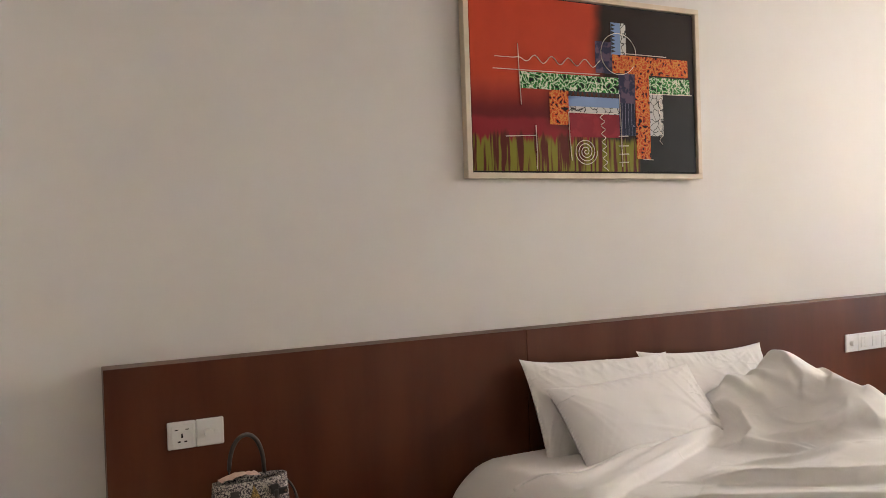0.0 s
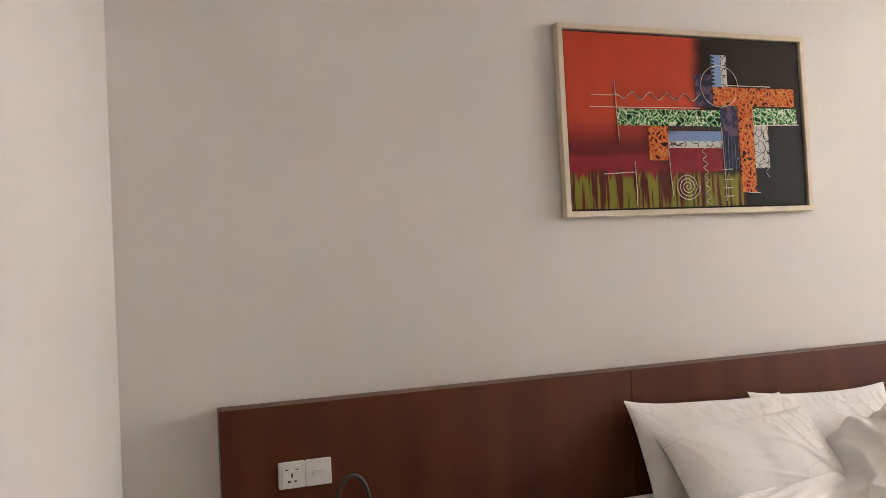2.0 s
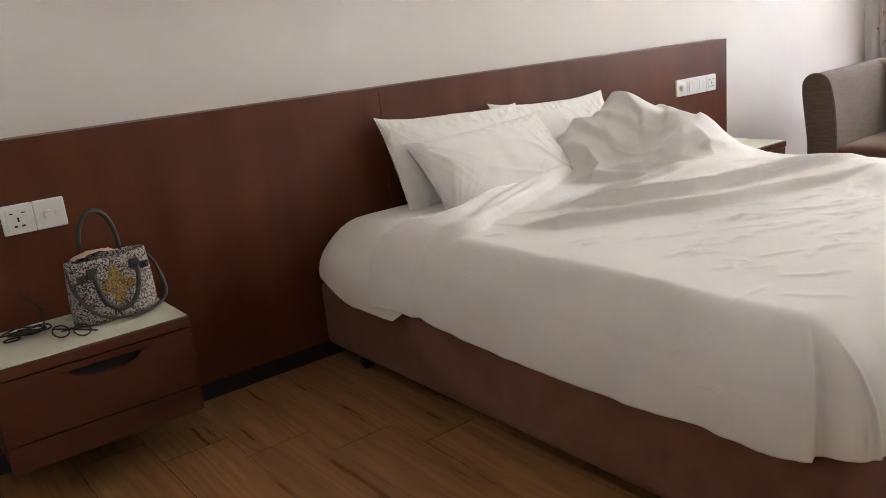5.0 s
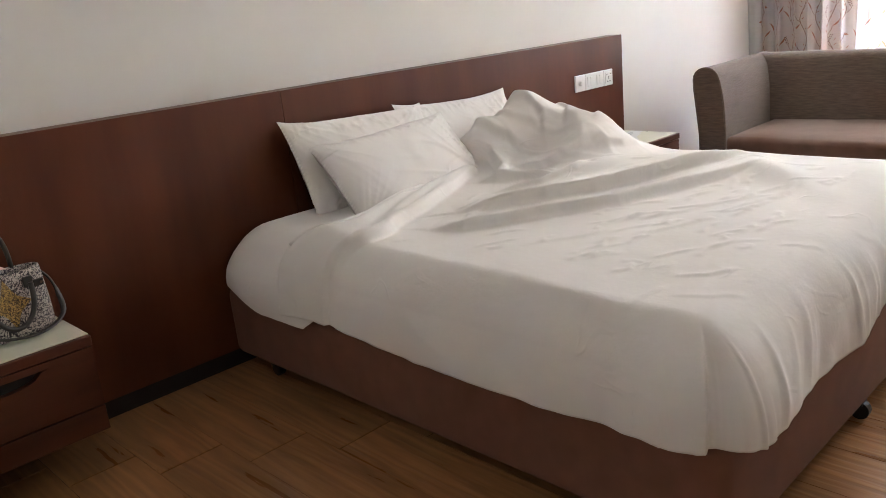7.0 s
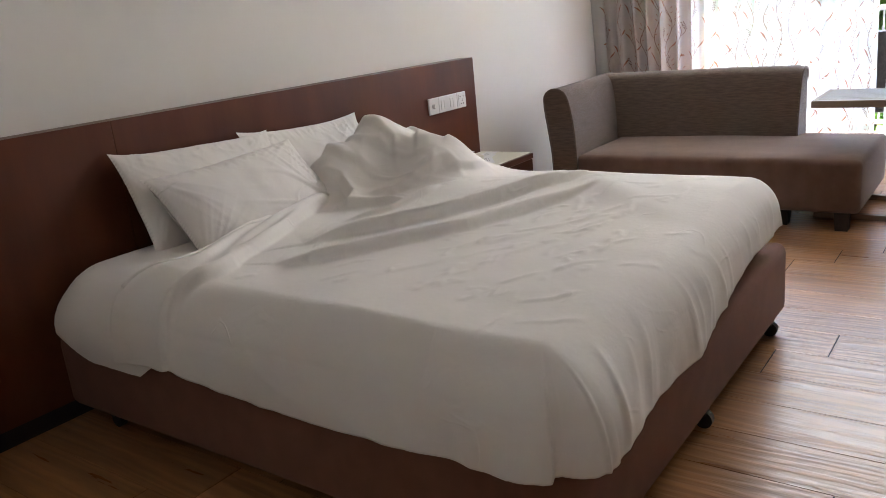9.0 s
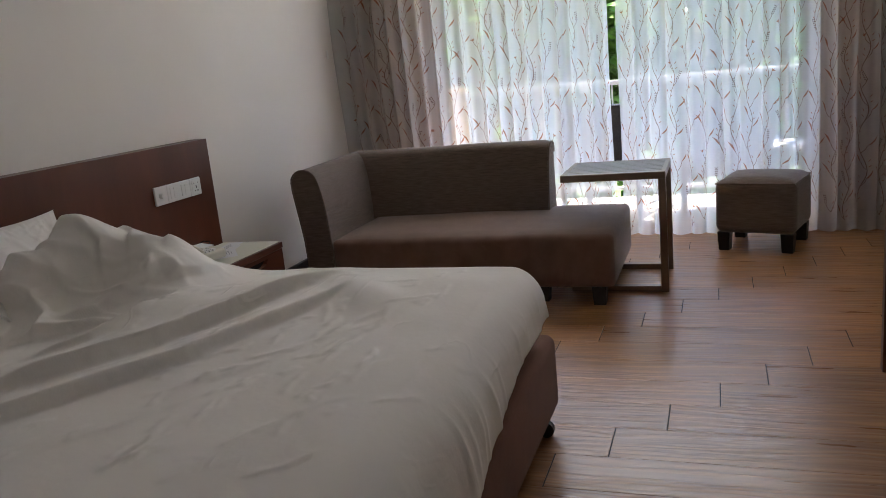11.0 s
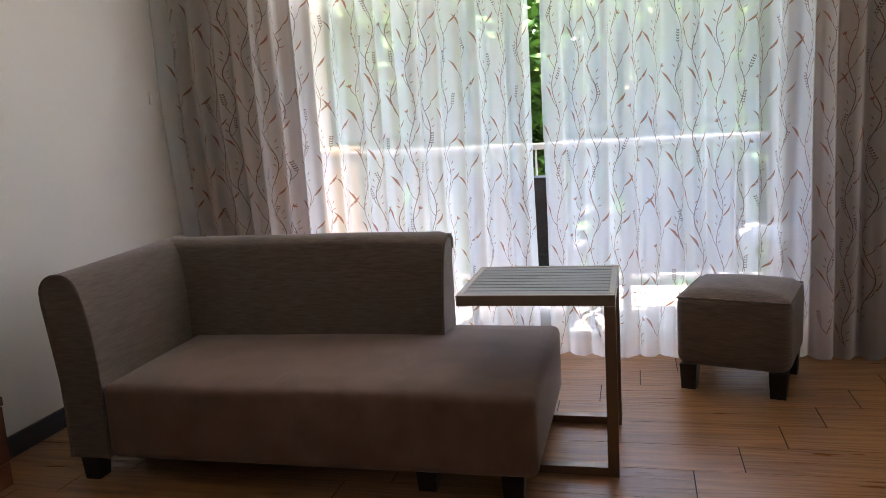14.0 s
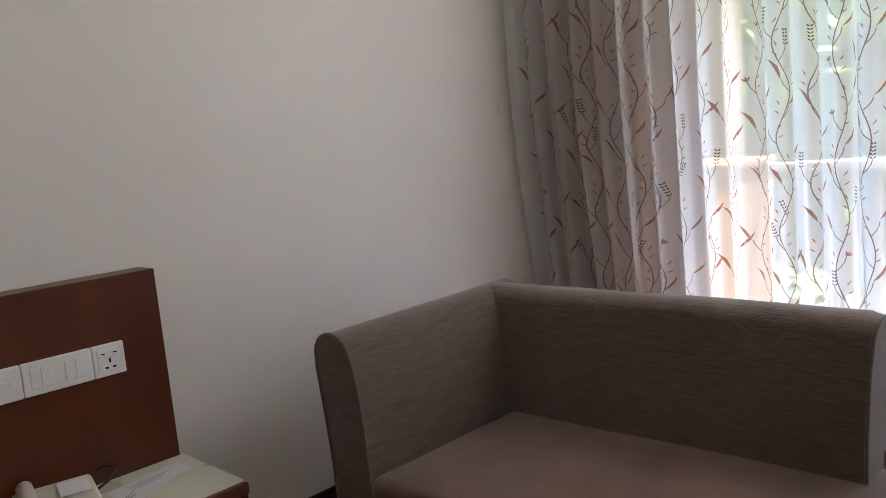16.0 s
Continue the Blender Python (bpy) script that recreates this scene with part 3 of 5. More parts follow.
part("plinth", rbox(HBX0 + 0.01, HBX1 - 0.01, HBY + 0.006 - WALL_N, -0.001, 0.0, 0.061), M_SKIRT, head, "black recessed plinth")


def nightstand(x0, x1, label):
    d = 0.345
    ns = thing("nightstand", ((x0 + x1) / 2, HBY - d / 2, 0), label, "nightstand", "nightstands beside the bed")
    w = (x1 - x0) / 2
    h = d / 2
    part("body", rbox(-w + 0.008, w - 0.008, -h + 0.025, h - 0.001, 0.135, 0.395, 0.002), M_DRAWER, ns)
    part("top_edge", rbox(-w, w, -h, h - 0.001, 0.3955, 0.425, 0.003), M_DRAWER, ns)
    part("top_sheet", rbox(-w + 0.002, w - 0.002, -h + 0.014, h - 0.002, 0.4252, 0.4285, 0.001), M_LAMINATE, ns, "cream laminate top")
    # drawer front with a cut-out smile grip
    bm = bmesh.new()
    n = 26
    cols = []
    zt, zb = 0.392, 0.215
    for i in range(n + 1):
        x = -w + 0.004 + (2 * w - 0.008) * i / n
        s = max(0.0, 1 - ((x - 0.02) / 0.10) ** 2)
        cols.append((x, zt - 0.010 - 0.010, zt - 0.020 - 0.034 * math.sqrt(s) if s > 0 else zt - 0.0201))
    y0, y1 = -h + 0.004, -h + 0.0245
    for y in (y0, y1):
        for i in range(n):
            (xa, ta, ba), (xb, tb, bb) = cols[i], cols[i + 1]
            for lo, hi, lo2, hi2 in ((ta, zt, tb, zt), (zb, ba, zb, bb)):
                vs = [bm.verts.new((xa, y, lo)), bm.verts.new((xb, y, lo2)), bm.verts.new((xb, y, hi2)), bm.verts.new((xa, y, hi))]
                bm.faces.new(vs)
    for i in range(n):
        (xa, ta, ba), (xb, tb, bb) = cols[i], cols[i + 1]
        for a, b in ((ta, tb), (ba, bb), (zt, zt), (zb, zb)):
            bm.faces.new([bm.verts.new(c) for c in ((xa, y0, a), (xb, y0, b), (xb, y1, b), (xa, y1, a))])
    bmesh.ops.remove_doubles(bm, verts=bm.verts[:], dist=0.0004)
    dr = part("drawer", bm, M_DRAWER, ns)
    # near-black sheet behind the cut-out stands for the shade inside the grip
    part("grip_shade", rbox(-0.085, 0.125, -h + 0.0246, -h + 0.0249, zt - 0.058, zt - 0.018), M_SLOT, dr, "near-black sheet as the shade inside the curved finger grip")
    part("lower_rail", rbox(-w + 0.004, w - 0.004, -h + 0.006, -h + 0.0245, 0.135, 0.210, 0.002), M_DRAWER, ns)
    return ns


nightstand(-0.012, 0.515, "wall-hung mahogany nightstand with a cream top and one drawer")
nightstand(3.235, 3.765, "mahogany nightstand with a cream top under the wall switches")


# ---- switches and sockets ----
def plate(parent, name, x, w, z, label):
    y = HBY
    p = part(name, rbox(x, x + w, -0.011, 0.0, z, z + 0.086, 0.004), M_PLASTIC, parent, label)
    return p


def socket_unit(parent, x, z):
    p = plate(parent, "socket_plate", x, 0.086, z, "white universal socket plate")
    part("socket_face", rbox(x + 0.012, x + 0.074, -0.0135, -0.0111, z + 0.012, z + 0.074, 0.002), M_PLASTIC, p)
    for sx, sz, sw, sh in ((0.0405, 0.036, 0.005, 0.013), (0.029, 0.021, 0.009, 0.005), (0.049, 0.021, 0.009, 0.005), (0.022, 0.060, 0.010, 0.003), (0.054, 0.060, 0.010, 0.003)):
        part("slot", rbox(x + sx, x + sx + sw, -0.0141, -0.0136, z + sz, z + sz + sh), M_SLOT, p, "dark pin slot")
    part("rocker", rbox(x + 0.016, x + 0.070, -0.0165, -0.0136, z + 0.053, z + 0.058, 0.001), M_PLASTIC, p)


def dimmer_unit(parent, x, z):
    p = plate(parent, "dimmer_plate", x, 0.086, z, "white dimmer plate")
    part("knob", disc(0.014, 0.018, pose(x + 0.036, -0.019, z + 0.043, 90), 24, 0.012), M_PLASTIC, p, smooth=False)
    part("rocker", rbox(x + 0.056, x + 0.070, -0.014, -0.0111, z + 0.036, z + 0.052, 0.001), M_PLASTIC, p)


def switch_unit(parent, x, w, z, gangs):
    p = plate(parent, "switch_plate", x, w, z, "white light switch plate")
    for g in gangs:
        for k in range(2):
            part("rocker", rbox(x + g + k * 0.0262, x + g + k * 0.0262 + 0.0252, -0.0145, -0.0111, z + 0.017, z + 0.069, 0.0015), M_PLASTIC, p)


sw = thing("wall_socket", (0.150, HBY, 0), "white double plate with a socket and a round dimmer", "socket")
socket_unit(sw, 0.0, 0.700)
dimmer_unit(sw, 0.0865, 0.700)
sw = thing("wall_switch", (3.292, HBY, 0), "row of white switch plates and a socket on the headboard", "switch")
dimmer_unit(sw, 0.0, 0.708)
switch_unit(sw, 0.0865, 0.1725, 0.708, (0.018, 0.102))
socket_unit(sw, 0.2595, 0.708)

# ---- painting ----
def paint(name, c1, c2, scale, kind="noise", c3=None, edge=0.5, width=0.04, stretch=(1, 1, 1)):
    """Flat paint or printed cloth with a pattern of its own."""
    m = bpy.data.materials.new(name)
    m.use_nodes = True
    n, l = m.node_tree.nodes, m.node_tree.links
    p = n["Principled BSDF"]
    p.inputs["Roughness"].default_value, p.inputs["Specular IOR Level"].default_value = 0.6, 0.15
    co, mp = n.new("ShaderNodeTexCoord"), n.new("ShaderNodeMapping")
    mp.inputs["Scale"].default_value = stretch
    l.new(co.outputs["Object"], mp.inputs[0])
    warp = n.new("ShaderNodeTexNoise")
    warp.inputs["Scale"].default_value = scale * 0.6
    l.new(mp.outputs[0], warp.inputs["Vector"])
    add = n.new("ShaderNodeMix")
    add.data_type = "VECTOR"
    add.inputs["Factor"].default_value = 0.06 if kind != "grid" else 0.01
    l.new(mp.outputs[0], add.inputs[4])
    l.new(warp.outputs["Color"], add.inputs[5])
    if kind == "swirl":
        t = n.new("ShaderNodeTexVoronoi")
        t.feature = "DISTANCE_TO_EDGE"
        t.inputs["Scale"].default_value = scale
        l.new(add.outputs[1], t.inputs["Vector"])
        fac = t.outputs["Distance"]
    elif kind == "wave":
        t = n.new("ShaderNodeTexWave")
        t.inputs["Scale"].default_value, t.inputs["Distortion"].default_value = scale, 1.0
        l.new(mp.outputs[0], t.inputs["Vector"])
        fac = t.outputs["Fac"]
    elif kind == "grid":
        t = n.new("ShaderNodeTexBrick")
        t.inputs["Scale"].default_value = scale
        t.inputs["Mortar Size"].default_value = 0.03
        l.new(add.outputs[1], t.inputs["Vector"])
        fac = t.outputs["Fac"]
    else:
        t = n.new("ShaderNodeTexNoise")
        t.inputs["Scale"].default_value, t.inputs["Detail"].default_value = scale, 6
        l.new(mp.outputs[0], t.inputs["Vector"])
        fac = t.outputs["Fac"]
    r = n.new("ShaderNodeValToRGB")
    e = r.color_ramp.elements
    e[0].color, e[1].color = (*c1, 1), (*c2, 1)
    if kind == "swirl":
        e[0].position, e[1].position = width, width * 1.6
        if c3:
            k = r.color_ramp.elements.new(width * 4.2)
            k.color = (*c2, 1)
            k = r.color_ramp.elements.new(width * 5.2)
            k.color = (*c3, 1)
    else:
        e[0].position, e[1].position = edge - width, edge + width
    l.new(fac, r.inputs[0])
    l.new(r.outputs[0], p.inputs["Base Color"])
    b = n.new("ShaderNodeBump")
    b.inputs["Strength"].default_value, b.inputs["Distance"].default_value = 0.3, 0.001
    l.new(warp.outputs["Fac"], b.inputs["Height"])
    l.new(b.outputs[0], p.inputs["Normal"])
    return m


def canvas_paint():
    """Red ground that turns to near black on one side, wine below and a green foot with drips."""
    m = bpy.data.materials.new("canvas_paint")
    m.use_nodes = True
    n, l = m.node_tree.nodes, m.node_tree.links
    p = n["Principled BSDF"]
    p.inputs["Roughness"].default_value, p.inputs["Specular IOR Level"].default_value = 0.55, 0.15
    co, sp = n.new("ShaderNodeTexCoord"), n.new("ShaderNodeSeparateXYZ")
    l.new(co.outputs["Object"], sp.inputs[0])
    tn = n.new("ShaderNodeTexNoise")
    tn.inputs["Scale"].default_value, tn.inputs["Detail"].default_value = 7, 7
    l.new(co.outputs["Object"], tn.inputs["Vector"])
    mp = n.new("ShaderNodeMapping")
    mp.inputs["Scale"].default_value = (38, 1, 2.2)
    l.new(co.outputs["Object"], mp.inputs[0])
    dr = n.new("ShaderNodeTexNoise")
    dr.inputs["Scale"].default_value, dr.inputs["Detail"].default_value = 1.3, 3
    l.new(mp.outputs[0], dr.inputs["Vector"])

    def math_node(op, a, b):
        q = n.new("ShaderNodeMath")
        q.operation = op
        for i, v in enumerate((a, b)):
            if isinstance(v, (int, float)):
                q.inputs[i].default_value = v
            else:
                l.new(v, q.inputs[i])
        return q.outputs[0]

    def blend(fac, a, b):
        q = n.new("ShaderNodeMix")
        q.data_type = "RGBA"
        l.new(fac, q.inputs["Factor"])
        for s, v in ((6, a), (7, b)):
            if isinstance(v, tuple):
                q.inputs[s].default_value = (*v, 1)
            else:
                l.new(v, q.inputs[s])
        return q.outputs[2]

    def step(v, a, b):
        q = n.new("ShaderNodeMapRange")
        q.interpolation_type = "SMOOTHSTEP"
        l.new(v, q.inputs[0])
        q.inputs[1].default_value, q.inputs[2].default_value = a, b
        return q.outputs[0]

    x = math_node("ADD", sp.outputs[0], math_node("MULTIPLY", math_node("SUBTRACT", tn.outputs["Fac"], 0.5), 0.10))
    z = math_node("ADD", sp.outputs[2], math_node("MULTIPLY", math_node("SUBTRACT", tn.outputs["Fac"], 0.5), 0.05))
    red = blend(tn.outputs["Fac"], (0.46, 0.045, 0.018), (0.62, 0.075, 0.028))
    low = blend(step(z, 0.40, 0.22), red, (0.16, 0.012, 0.014))
    wine = blend(step(z, 0.215, 0.195), low, (0.26, 0.016, 0.022))
    dark = blend(step(x, 0.545, 0.64), wine, (0.020, 0.010, 0.007))
    mid = blend(math_node("MULTIPLY", step(x, 0.30, 0.42), math_node("MULTIPLY", step(z, 0.36, 0.30), step(z, 0.14, 0.20))), dark, (0.055, 0.016, 0.010))
    foot = blend(step(dr.outputs["Fac"], 0.44, 0.52), (0.11, 0.018, 0.012), (0.22, 0.20, 0.022))
    zd = math_node("ADD", sp.outputs[2], math_node("MULTIPLY", math_node("SUBTRACT", dr.outputs["Fac"], 0.5), 0.14))
    mask = math_node("MULTIPLY", step(zd, 0.150, 0.120), step(sp.outputs[0], 0.815, 0.80))
    col = blend(mask, mid, foot)
    black = math_node("MULTIPLY", step(sp.outputs[0], 0.80, 0.815), step(sp.outputs[2], 0.36, 0.34))
    col = blend(black, col, (0.010, 0.010, 0.010))
    l.new(col, p.inputs["Base Color"])
    return m


PX0, PX1, PZ0, PZ1 = 1.275, 2.458, 1.556, 2.304
pic = thing("painting", (PX0, WALL_N, PZ0), "framed abstract painting with red ground and batik cloth strips", "painting")
PW, PH, FB = PX1 - PX0, PZ1 - PZ0, 0.022
for nm, a in (("frame_bottom", (0, PW, 0, FB)), ("frame_top", (0, PW, PH - FB, PH)), ("frame_side", (0, FB, FB, PH - FB)), ("frame_side", (PW - FB, PW, FB, PH - FB))):
    part(nm, rbox(a[0], a[1], -0.040, -0.002, a[2], a[3], 0.002), M_FRAME, pic, "pale natural wood frame")
part("backing", rbox(FB, PW - FB, -0.020, -0.004, FB, PH - FB), M_SLOT, pic)
CW, CH = PW - 2 * FB - 0.016, PH - 2 * FB - 0.016
cv = part("canvas", rbox(0, CW, -0.010, 0, 0, CH), canvas_paint(), pic, "red and black painted canvas")
cv.location = (FB + 0.008, -0.021, FB + 0.008)
P_OR = paint("orange_batik", (0.62, 0.24, 0.05), (0.56, 0.075, 0.014), 46, "swirl", (0.012, 0.008, 0.008), width=0.055)
P_GR = paint("green_batik", (0.62, 0.66, 0.52), (0.025, 0.22, 0.045), 46, "swirl", (0.008, 0.012, 0.010), width=0.05)
P_PU = paint("purple_batik", (0.03, 0.03, 0.07), (0.11, 0.07, 0.12), 40, "noise")
P_NA = paint("navy_batik", (0.015, 0.02, 0.05), (0.20, 0.20, 0.30), 30, "grid", width=0.1)
P_BL = paint("blue_stripe", (0.02, 0.03, 0.10), (0.20, 0.30, 0.52), 22, "wave", width=0.15, stretch=(0.01, 1, 1))
P_WH = paint("grey_batik", (0.03, 0.03, 0.03), (0.55, 0.54, 0.52), 30, "swirl", width=0.03)
P_WI = paint("wine_paint", (0.24, 0.016, 0.026), (0.29, 0.022, 0.032), 12)
P_LN = mat("white_line_paint", (0.80, 0.70, 0.60), (0.84, 0.76, 0.66), 20, 0.6, 0.1)
P_BK = mat("black_zigzag_paint", (0.01, 0.01, 0.01), (0.015, 0.015, 0.015), 20, 0.6, 0.1)
layer = 0.0104
for nm, mm, u0, u1, v0, v1 in (
        ("wine_patch", P_WI, 0.399, 0.626, 0.205, 0.350), ("purple_strip", P_PU, 0.523, 0.60, 0.593, 0.784), ("purple_strip", P_PU, 0.626, 0.705, 0.419, 0.60),
        ("navy_strip", P_NA, 0.626, 0.70, 0.221, 0.419), ("blue_strip", P_BL, 0.597, 0.640, 0.71, 0.905), ("white_strip", P_WH, 0.640, 0.666, 0.71, 0.905),
        ("white_strip", P_WH, 0.397, 0.626, 0.345, 0.385), ("blue_strip", P_BL, 0.397, 0.626, 0.385, 0.445), ("orange_strip", P_OR, 0.315, 0.397, 0.272, 0.478),
        ("green_strip", P_GR, 0.192, 0.626, 0.474, 0.570), ("green_strip", P_GR, 0.765, 0.975, 0.487, 0.590), ("white_strip", P_WH, 0.772, 0.838, 0.223, 0.487),
        ("orange_strip", P_OR, 0.600, 0.968, 0.600, 0.712), ("orange_strip", P_OR, 0.704, 0.772, 0.078, 0.600)):
    part(nm, rbox(u0 * CW, u1 * CW, -layer - 0.0006, -layer + 0.0003, v0 * CH, v1 * CH), mm, cv)
    layer += 0.00008
bm = bmesh.new()
for k in range(11):
    x0 = (0.397 + 0.229 * k / 11) * CW
    bm.faces.new([bm.verts.new(c) for c in ((x0, -0.0125, 0.474 * CH), (x0 + 0.0215 * CW, -0.0125, 0.474 * CH), (x0 + 0.0107 * CW, -0.0125, 0.440 * CH))])
part("zigzag", bm, P_BK, cv)
bm = bmesh.new()
for k in range(8):
    z0 = (0.72 + 0.18 * k / 8) * CH
    bm.faces.new([bm.verts.new(c) for c in ((0.597 * CW, -0.0125, z0), (0.597 * CW, -0.0125, z0 + 0.022 * CH), (0.616 * CW, -0.0125, z0 + 0.011 * CH))])
part("zigzag", bm, P_BK, cv)


def stroke(points, w=0.0017):
    part("painted_line", tube([(u * CW, -0.0122, v * CH) for u, v in points], w, 5), P_LN, cv)


stroke([(0.093 + 0.45 * k / 60, 0.645 + 0.022 * math.sin(k / 60 * 6.2 * 2 * math.pi) * smooth01(8, 22, k)) for k in range(61)])
stroke([(0.085, 0.576), (0.30, 0.578), (0.538, 0.582)])
stroke([(0.188, 0.727), (0.191, 0.55), (0.196, 0.379)])
stroke([(0.395, 0.350), (0.398, 0.20), (0.405, 0.063)])
stroke([(0.399, 0.350), (0.51, 0.346), (0.617, 0.352)])
stroke([(0.129, 0.196), (0.251, 0.205)])
stroke([(0.254, 0.264), (0.256, 0.12), (0.254, 0.009)])
stroke([(0.468 + 0.052 * k / 90 * math.cos(k * 0.28), 0.118 + 0.082 * k / 90 * math.sin(k * 0.28)) for k in range(4, 91)], 0.0015)
stroke([(0.545 + 0.010 * math.cos(k * 1.1) + 0.012 * k / 40, 0.35 - 0.345 * k / 40) for k in range(41)], 0.0015)
stroke([(0.63 + 0.082 * math.cos(a * 0.1), 0.716 + 0.125 * math.sin(a * 0.1)) for a in range(0, 58)], 0.0014)
stroke([(0.628, 0.47), (0.632, 0.25), (0.634, 0.03)])
for v in (0.215, 0.155, 0.105, 0.055):
    stroke([(0.620, v), (0.665, v + 0.003)])
stroke([(0.66, 0.722), (0.86, 0.722)])
stroke([(0.775, 0.484), (0.985, 0.490)])
stroke([(0.825 + 0.008 * math.cos(k * 1.3), 0.47 - 0.30 * k / 24) for k in range(25)], 0.0014)
stroke([(0.735, 0.077), (0.785, 0.074)])

# ---- chaise sofa ----
SX, SY = 4.055, 0.43
sofa = thing("chaise_sofa", (SX, SY, 0), "taupe fabric chaise sofa with one arm and a short back", "sofa")


def cushion(x0, x1, y0, y1, z0, z1, r, crown, bm=None, seg=3):
    bm = rbox(x0, x1, y0, y1, z0, z1, r, seg, bm)
    bmesh.ops.subdivide_edges(bm, edges=[e for e in bm.edges if e.calc_length() > 0.12], cuts=7, use_grid_fill=True)
    for v in bm.verts:
        if v.co.z > z1 - 0.002 and crown:
            a = (v.co.x - x0) / (x1 - x0)
            b = (v.co.y - y0) / (y1 - y0)
            v.co.z += crown * max(0, math.sin(math.pi * a)) ** 0.7 * max(0, math.sin(math.pi * b)) ** 0.5
    return bm


bm = cushion(0.0, 0.81, -0.012, 1.482, 0.09, 0.355, 0.028, 0.022)
for v in bm.verts:
    if v.co.z > 0.34:
        x, y = v.co.x, v.co.y
        v.co.z += 0.006 * nz(x * 4, y * 4) + 0.004 * math.sin((x * 0.6 + y) * 42) * math.exp(-((y - 0.95) / 0.16) ** 2) * smooth01(0.05, 0.3, x)
    elif v.co.z < 0.30:
        v.co.x += 0.004 * nz(v.co.y * 5, v.co.z * 7, 3)
part("seat", bm, M_SEAT, sofa, "brown worn seat cushion", smooth=True)


def along(pts, u):
    """A smooth curve through the points."""
    k = u * (len(pts) - 1)
    i = min(int(k), len(pts) - 2)
    a, b, c, d = (Vector(pts[max(0, min(len(pts) - 1, i + o))]) for o in (-1, 0, 1, 2))
    t = k - i
    return 0.5 * (2 * b + (c - a) * t + (2 * a - 5 * b + 4 * c - d) * t * t + (3 * b - a - 3 * c + d) * t ** 3)


def arm_section(u):
    """Outline of the flared arm in y and z, from inner foot over the rounded top to outer foot."""
    pts = [(1.4835, 0.09), (1.4835, 0.20), (1.4835, 0.33), (1.487, 0.43), (1.500, 0.55), (1.520, 0.645), (1.540, 0.695), (1.570, 0.722), (1.610, 0.732), (1.650, 0.722), (1.678, 0.690), (1.680, 0.63), (1.660, 0.50), (1.640, 0.36), (1.632, 0.22), (1.632, 0.09)]
    return along(pts, u)


def arm_point(u, v):
    y, z = arm_section(u)
    x = 0.002 + v * 0.788
    return Vector((x + 0.02 * (z - 0.09) / 0.65 * (1 - v), y + 0.003 * nz(x * 6, z * 6), z + 0.012 * smooth01(0.3, 0.75, z) * (0.6 + v)))


bm = sheet(52, 14, arm_point)
for v in (0.0, 1.0):
    bm.faces.new([bm.verts.new(arm_point(i / 52, v)) for i in range(53)])
part("arm", bm, M_SOFA, sofa, smooth=True)
pipe = [arm_point(i / 30, 0.0) + Vector((-0.002, 0, 0)) for i in range(31)]
part("piping", tube(pipe, 0.005, 6), M_SOFA, sofa)


def back_point(u, v):
    pts = [(0.600, 0.35), (0.612, 0.48), (0.630, 0.62), (0.648, 0.705), (0.668, 0.735), (0.705, 0.750), (0.755, 0.748), (0.785, 0.73), (0.800, 0.68), (0.800, 0.40), (0.800, 0.09)]
    x, z = along(pts, u)
    y = 0.402 + v * 1.20
    x -= 0.012 * math.sin(math.pi * v) * smooth01(0.75, 0.4, z) * (1 if u < 0.5 else 0)
    return Vector((x, y + 0.010 * (1 - v) * math.sin(z * 4), z + 0.004 * nz(y * 3, 1.0) - 0.012 * (1 - smooth01(0, 0.03, v)) * smooth01(0.6, 0.74, z)))


bm = sheet(44, 36, back_point)
for v in (0.0, 1.0):
    bm.faces.new([bm.verts.new(back_point(i / 44, v)) for i in range(45)])
part("backrest", bm, M_SOFA, sofa, smooth=True)
part("piping", tube([back_point(i / 30 * 0.8, 0.0) + Vector((0, -0.002, 0)) for i in range(31)], 0.005, 6), M_SOFA, sofa)


def block_leg(parent, x, y, h, a=0.045, b=0.036):
    bm = bmesh.new()
    bmesh.ops.create_cone(bm, cap_ends=True, segments=4, radius1=b * 0.7071, radius2=a * 0.7071, depth=h, matrix=pose(x, y, h / 2, 0, 0, 45))
    part("leg", bm, M_LEG, parent, "black tapered wooden leg")


for lx, ly in ((0.05, 0.07), (0.05, 1.575), (0.10, 0.36), (0.74, 0.07), (0.74, 1.575), (0.74, 0.80)):
    block_leg(sofa, lx, ly, 0.092, 0.07, 0.058)

# ---- side table ----
tab = thing("side_table", (4.29, 0.185, 0), "C-shaped side table with a grey slatted top and metal frame", "side table")
TX, TY, TZ = 0.47, 0.515, 0.612
for i in range(9):
    x = 0.022 + i * (TX - 0.044) / 9
    part("slat", rbox(x + 0.0035, x + (TX - 0.044) / 9 - 0.0035, 0.022, TY - 0.022, TZ - 0.016, TZ - 0.001, 0.001), M_SLAT, tab)
S = 0.036
for x0 in (0.0, TX - S):
    part("leg", rbox(x0, x0 + S, 0.0, S, 0.0, TZ - S, 0.002), M_METAL, tab)
    part("runner", rbox(x0, x0 + S, S, TY - 0.03, 0.004, 0.004 + S * 0.8, 0.002), M_METAL, tab)
    part("top_rail", rbox(x0, x0 + 0.0215, 0.0, TY, TZ - S, TZ, 0.002), M_METAL, tab) if x0 == 0 else part("top_rail", rbox(TX - 0.0215, TX, 0.0, TY, TZ - S, TZ, 0.002), M_METAL, tab)
part("end_rail", rbox(0.0217, TX - 0.0217, 0.0, 0.0215, TZ - S, TZ, 0.002), M_METAL, tab)
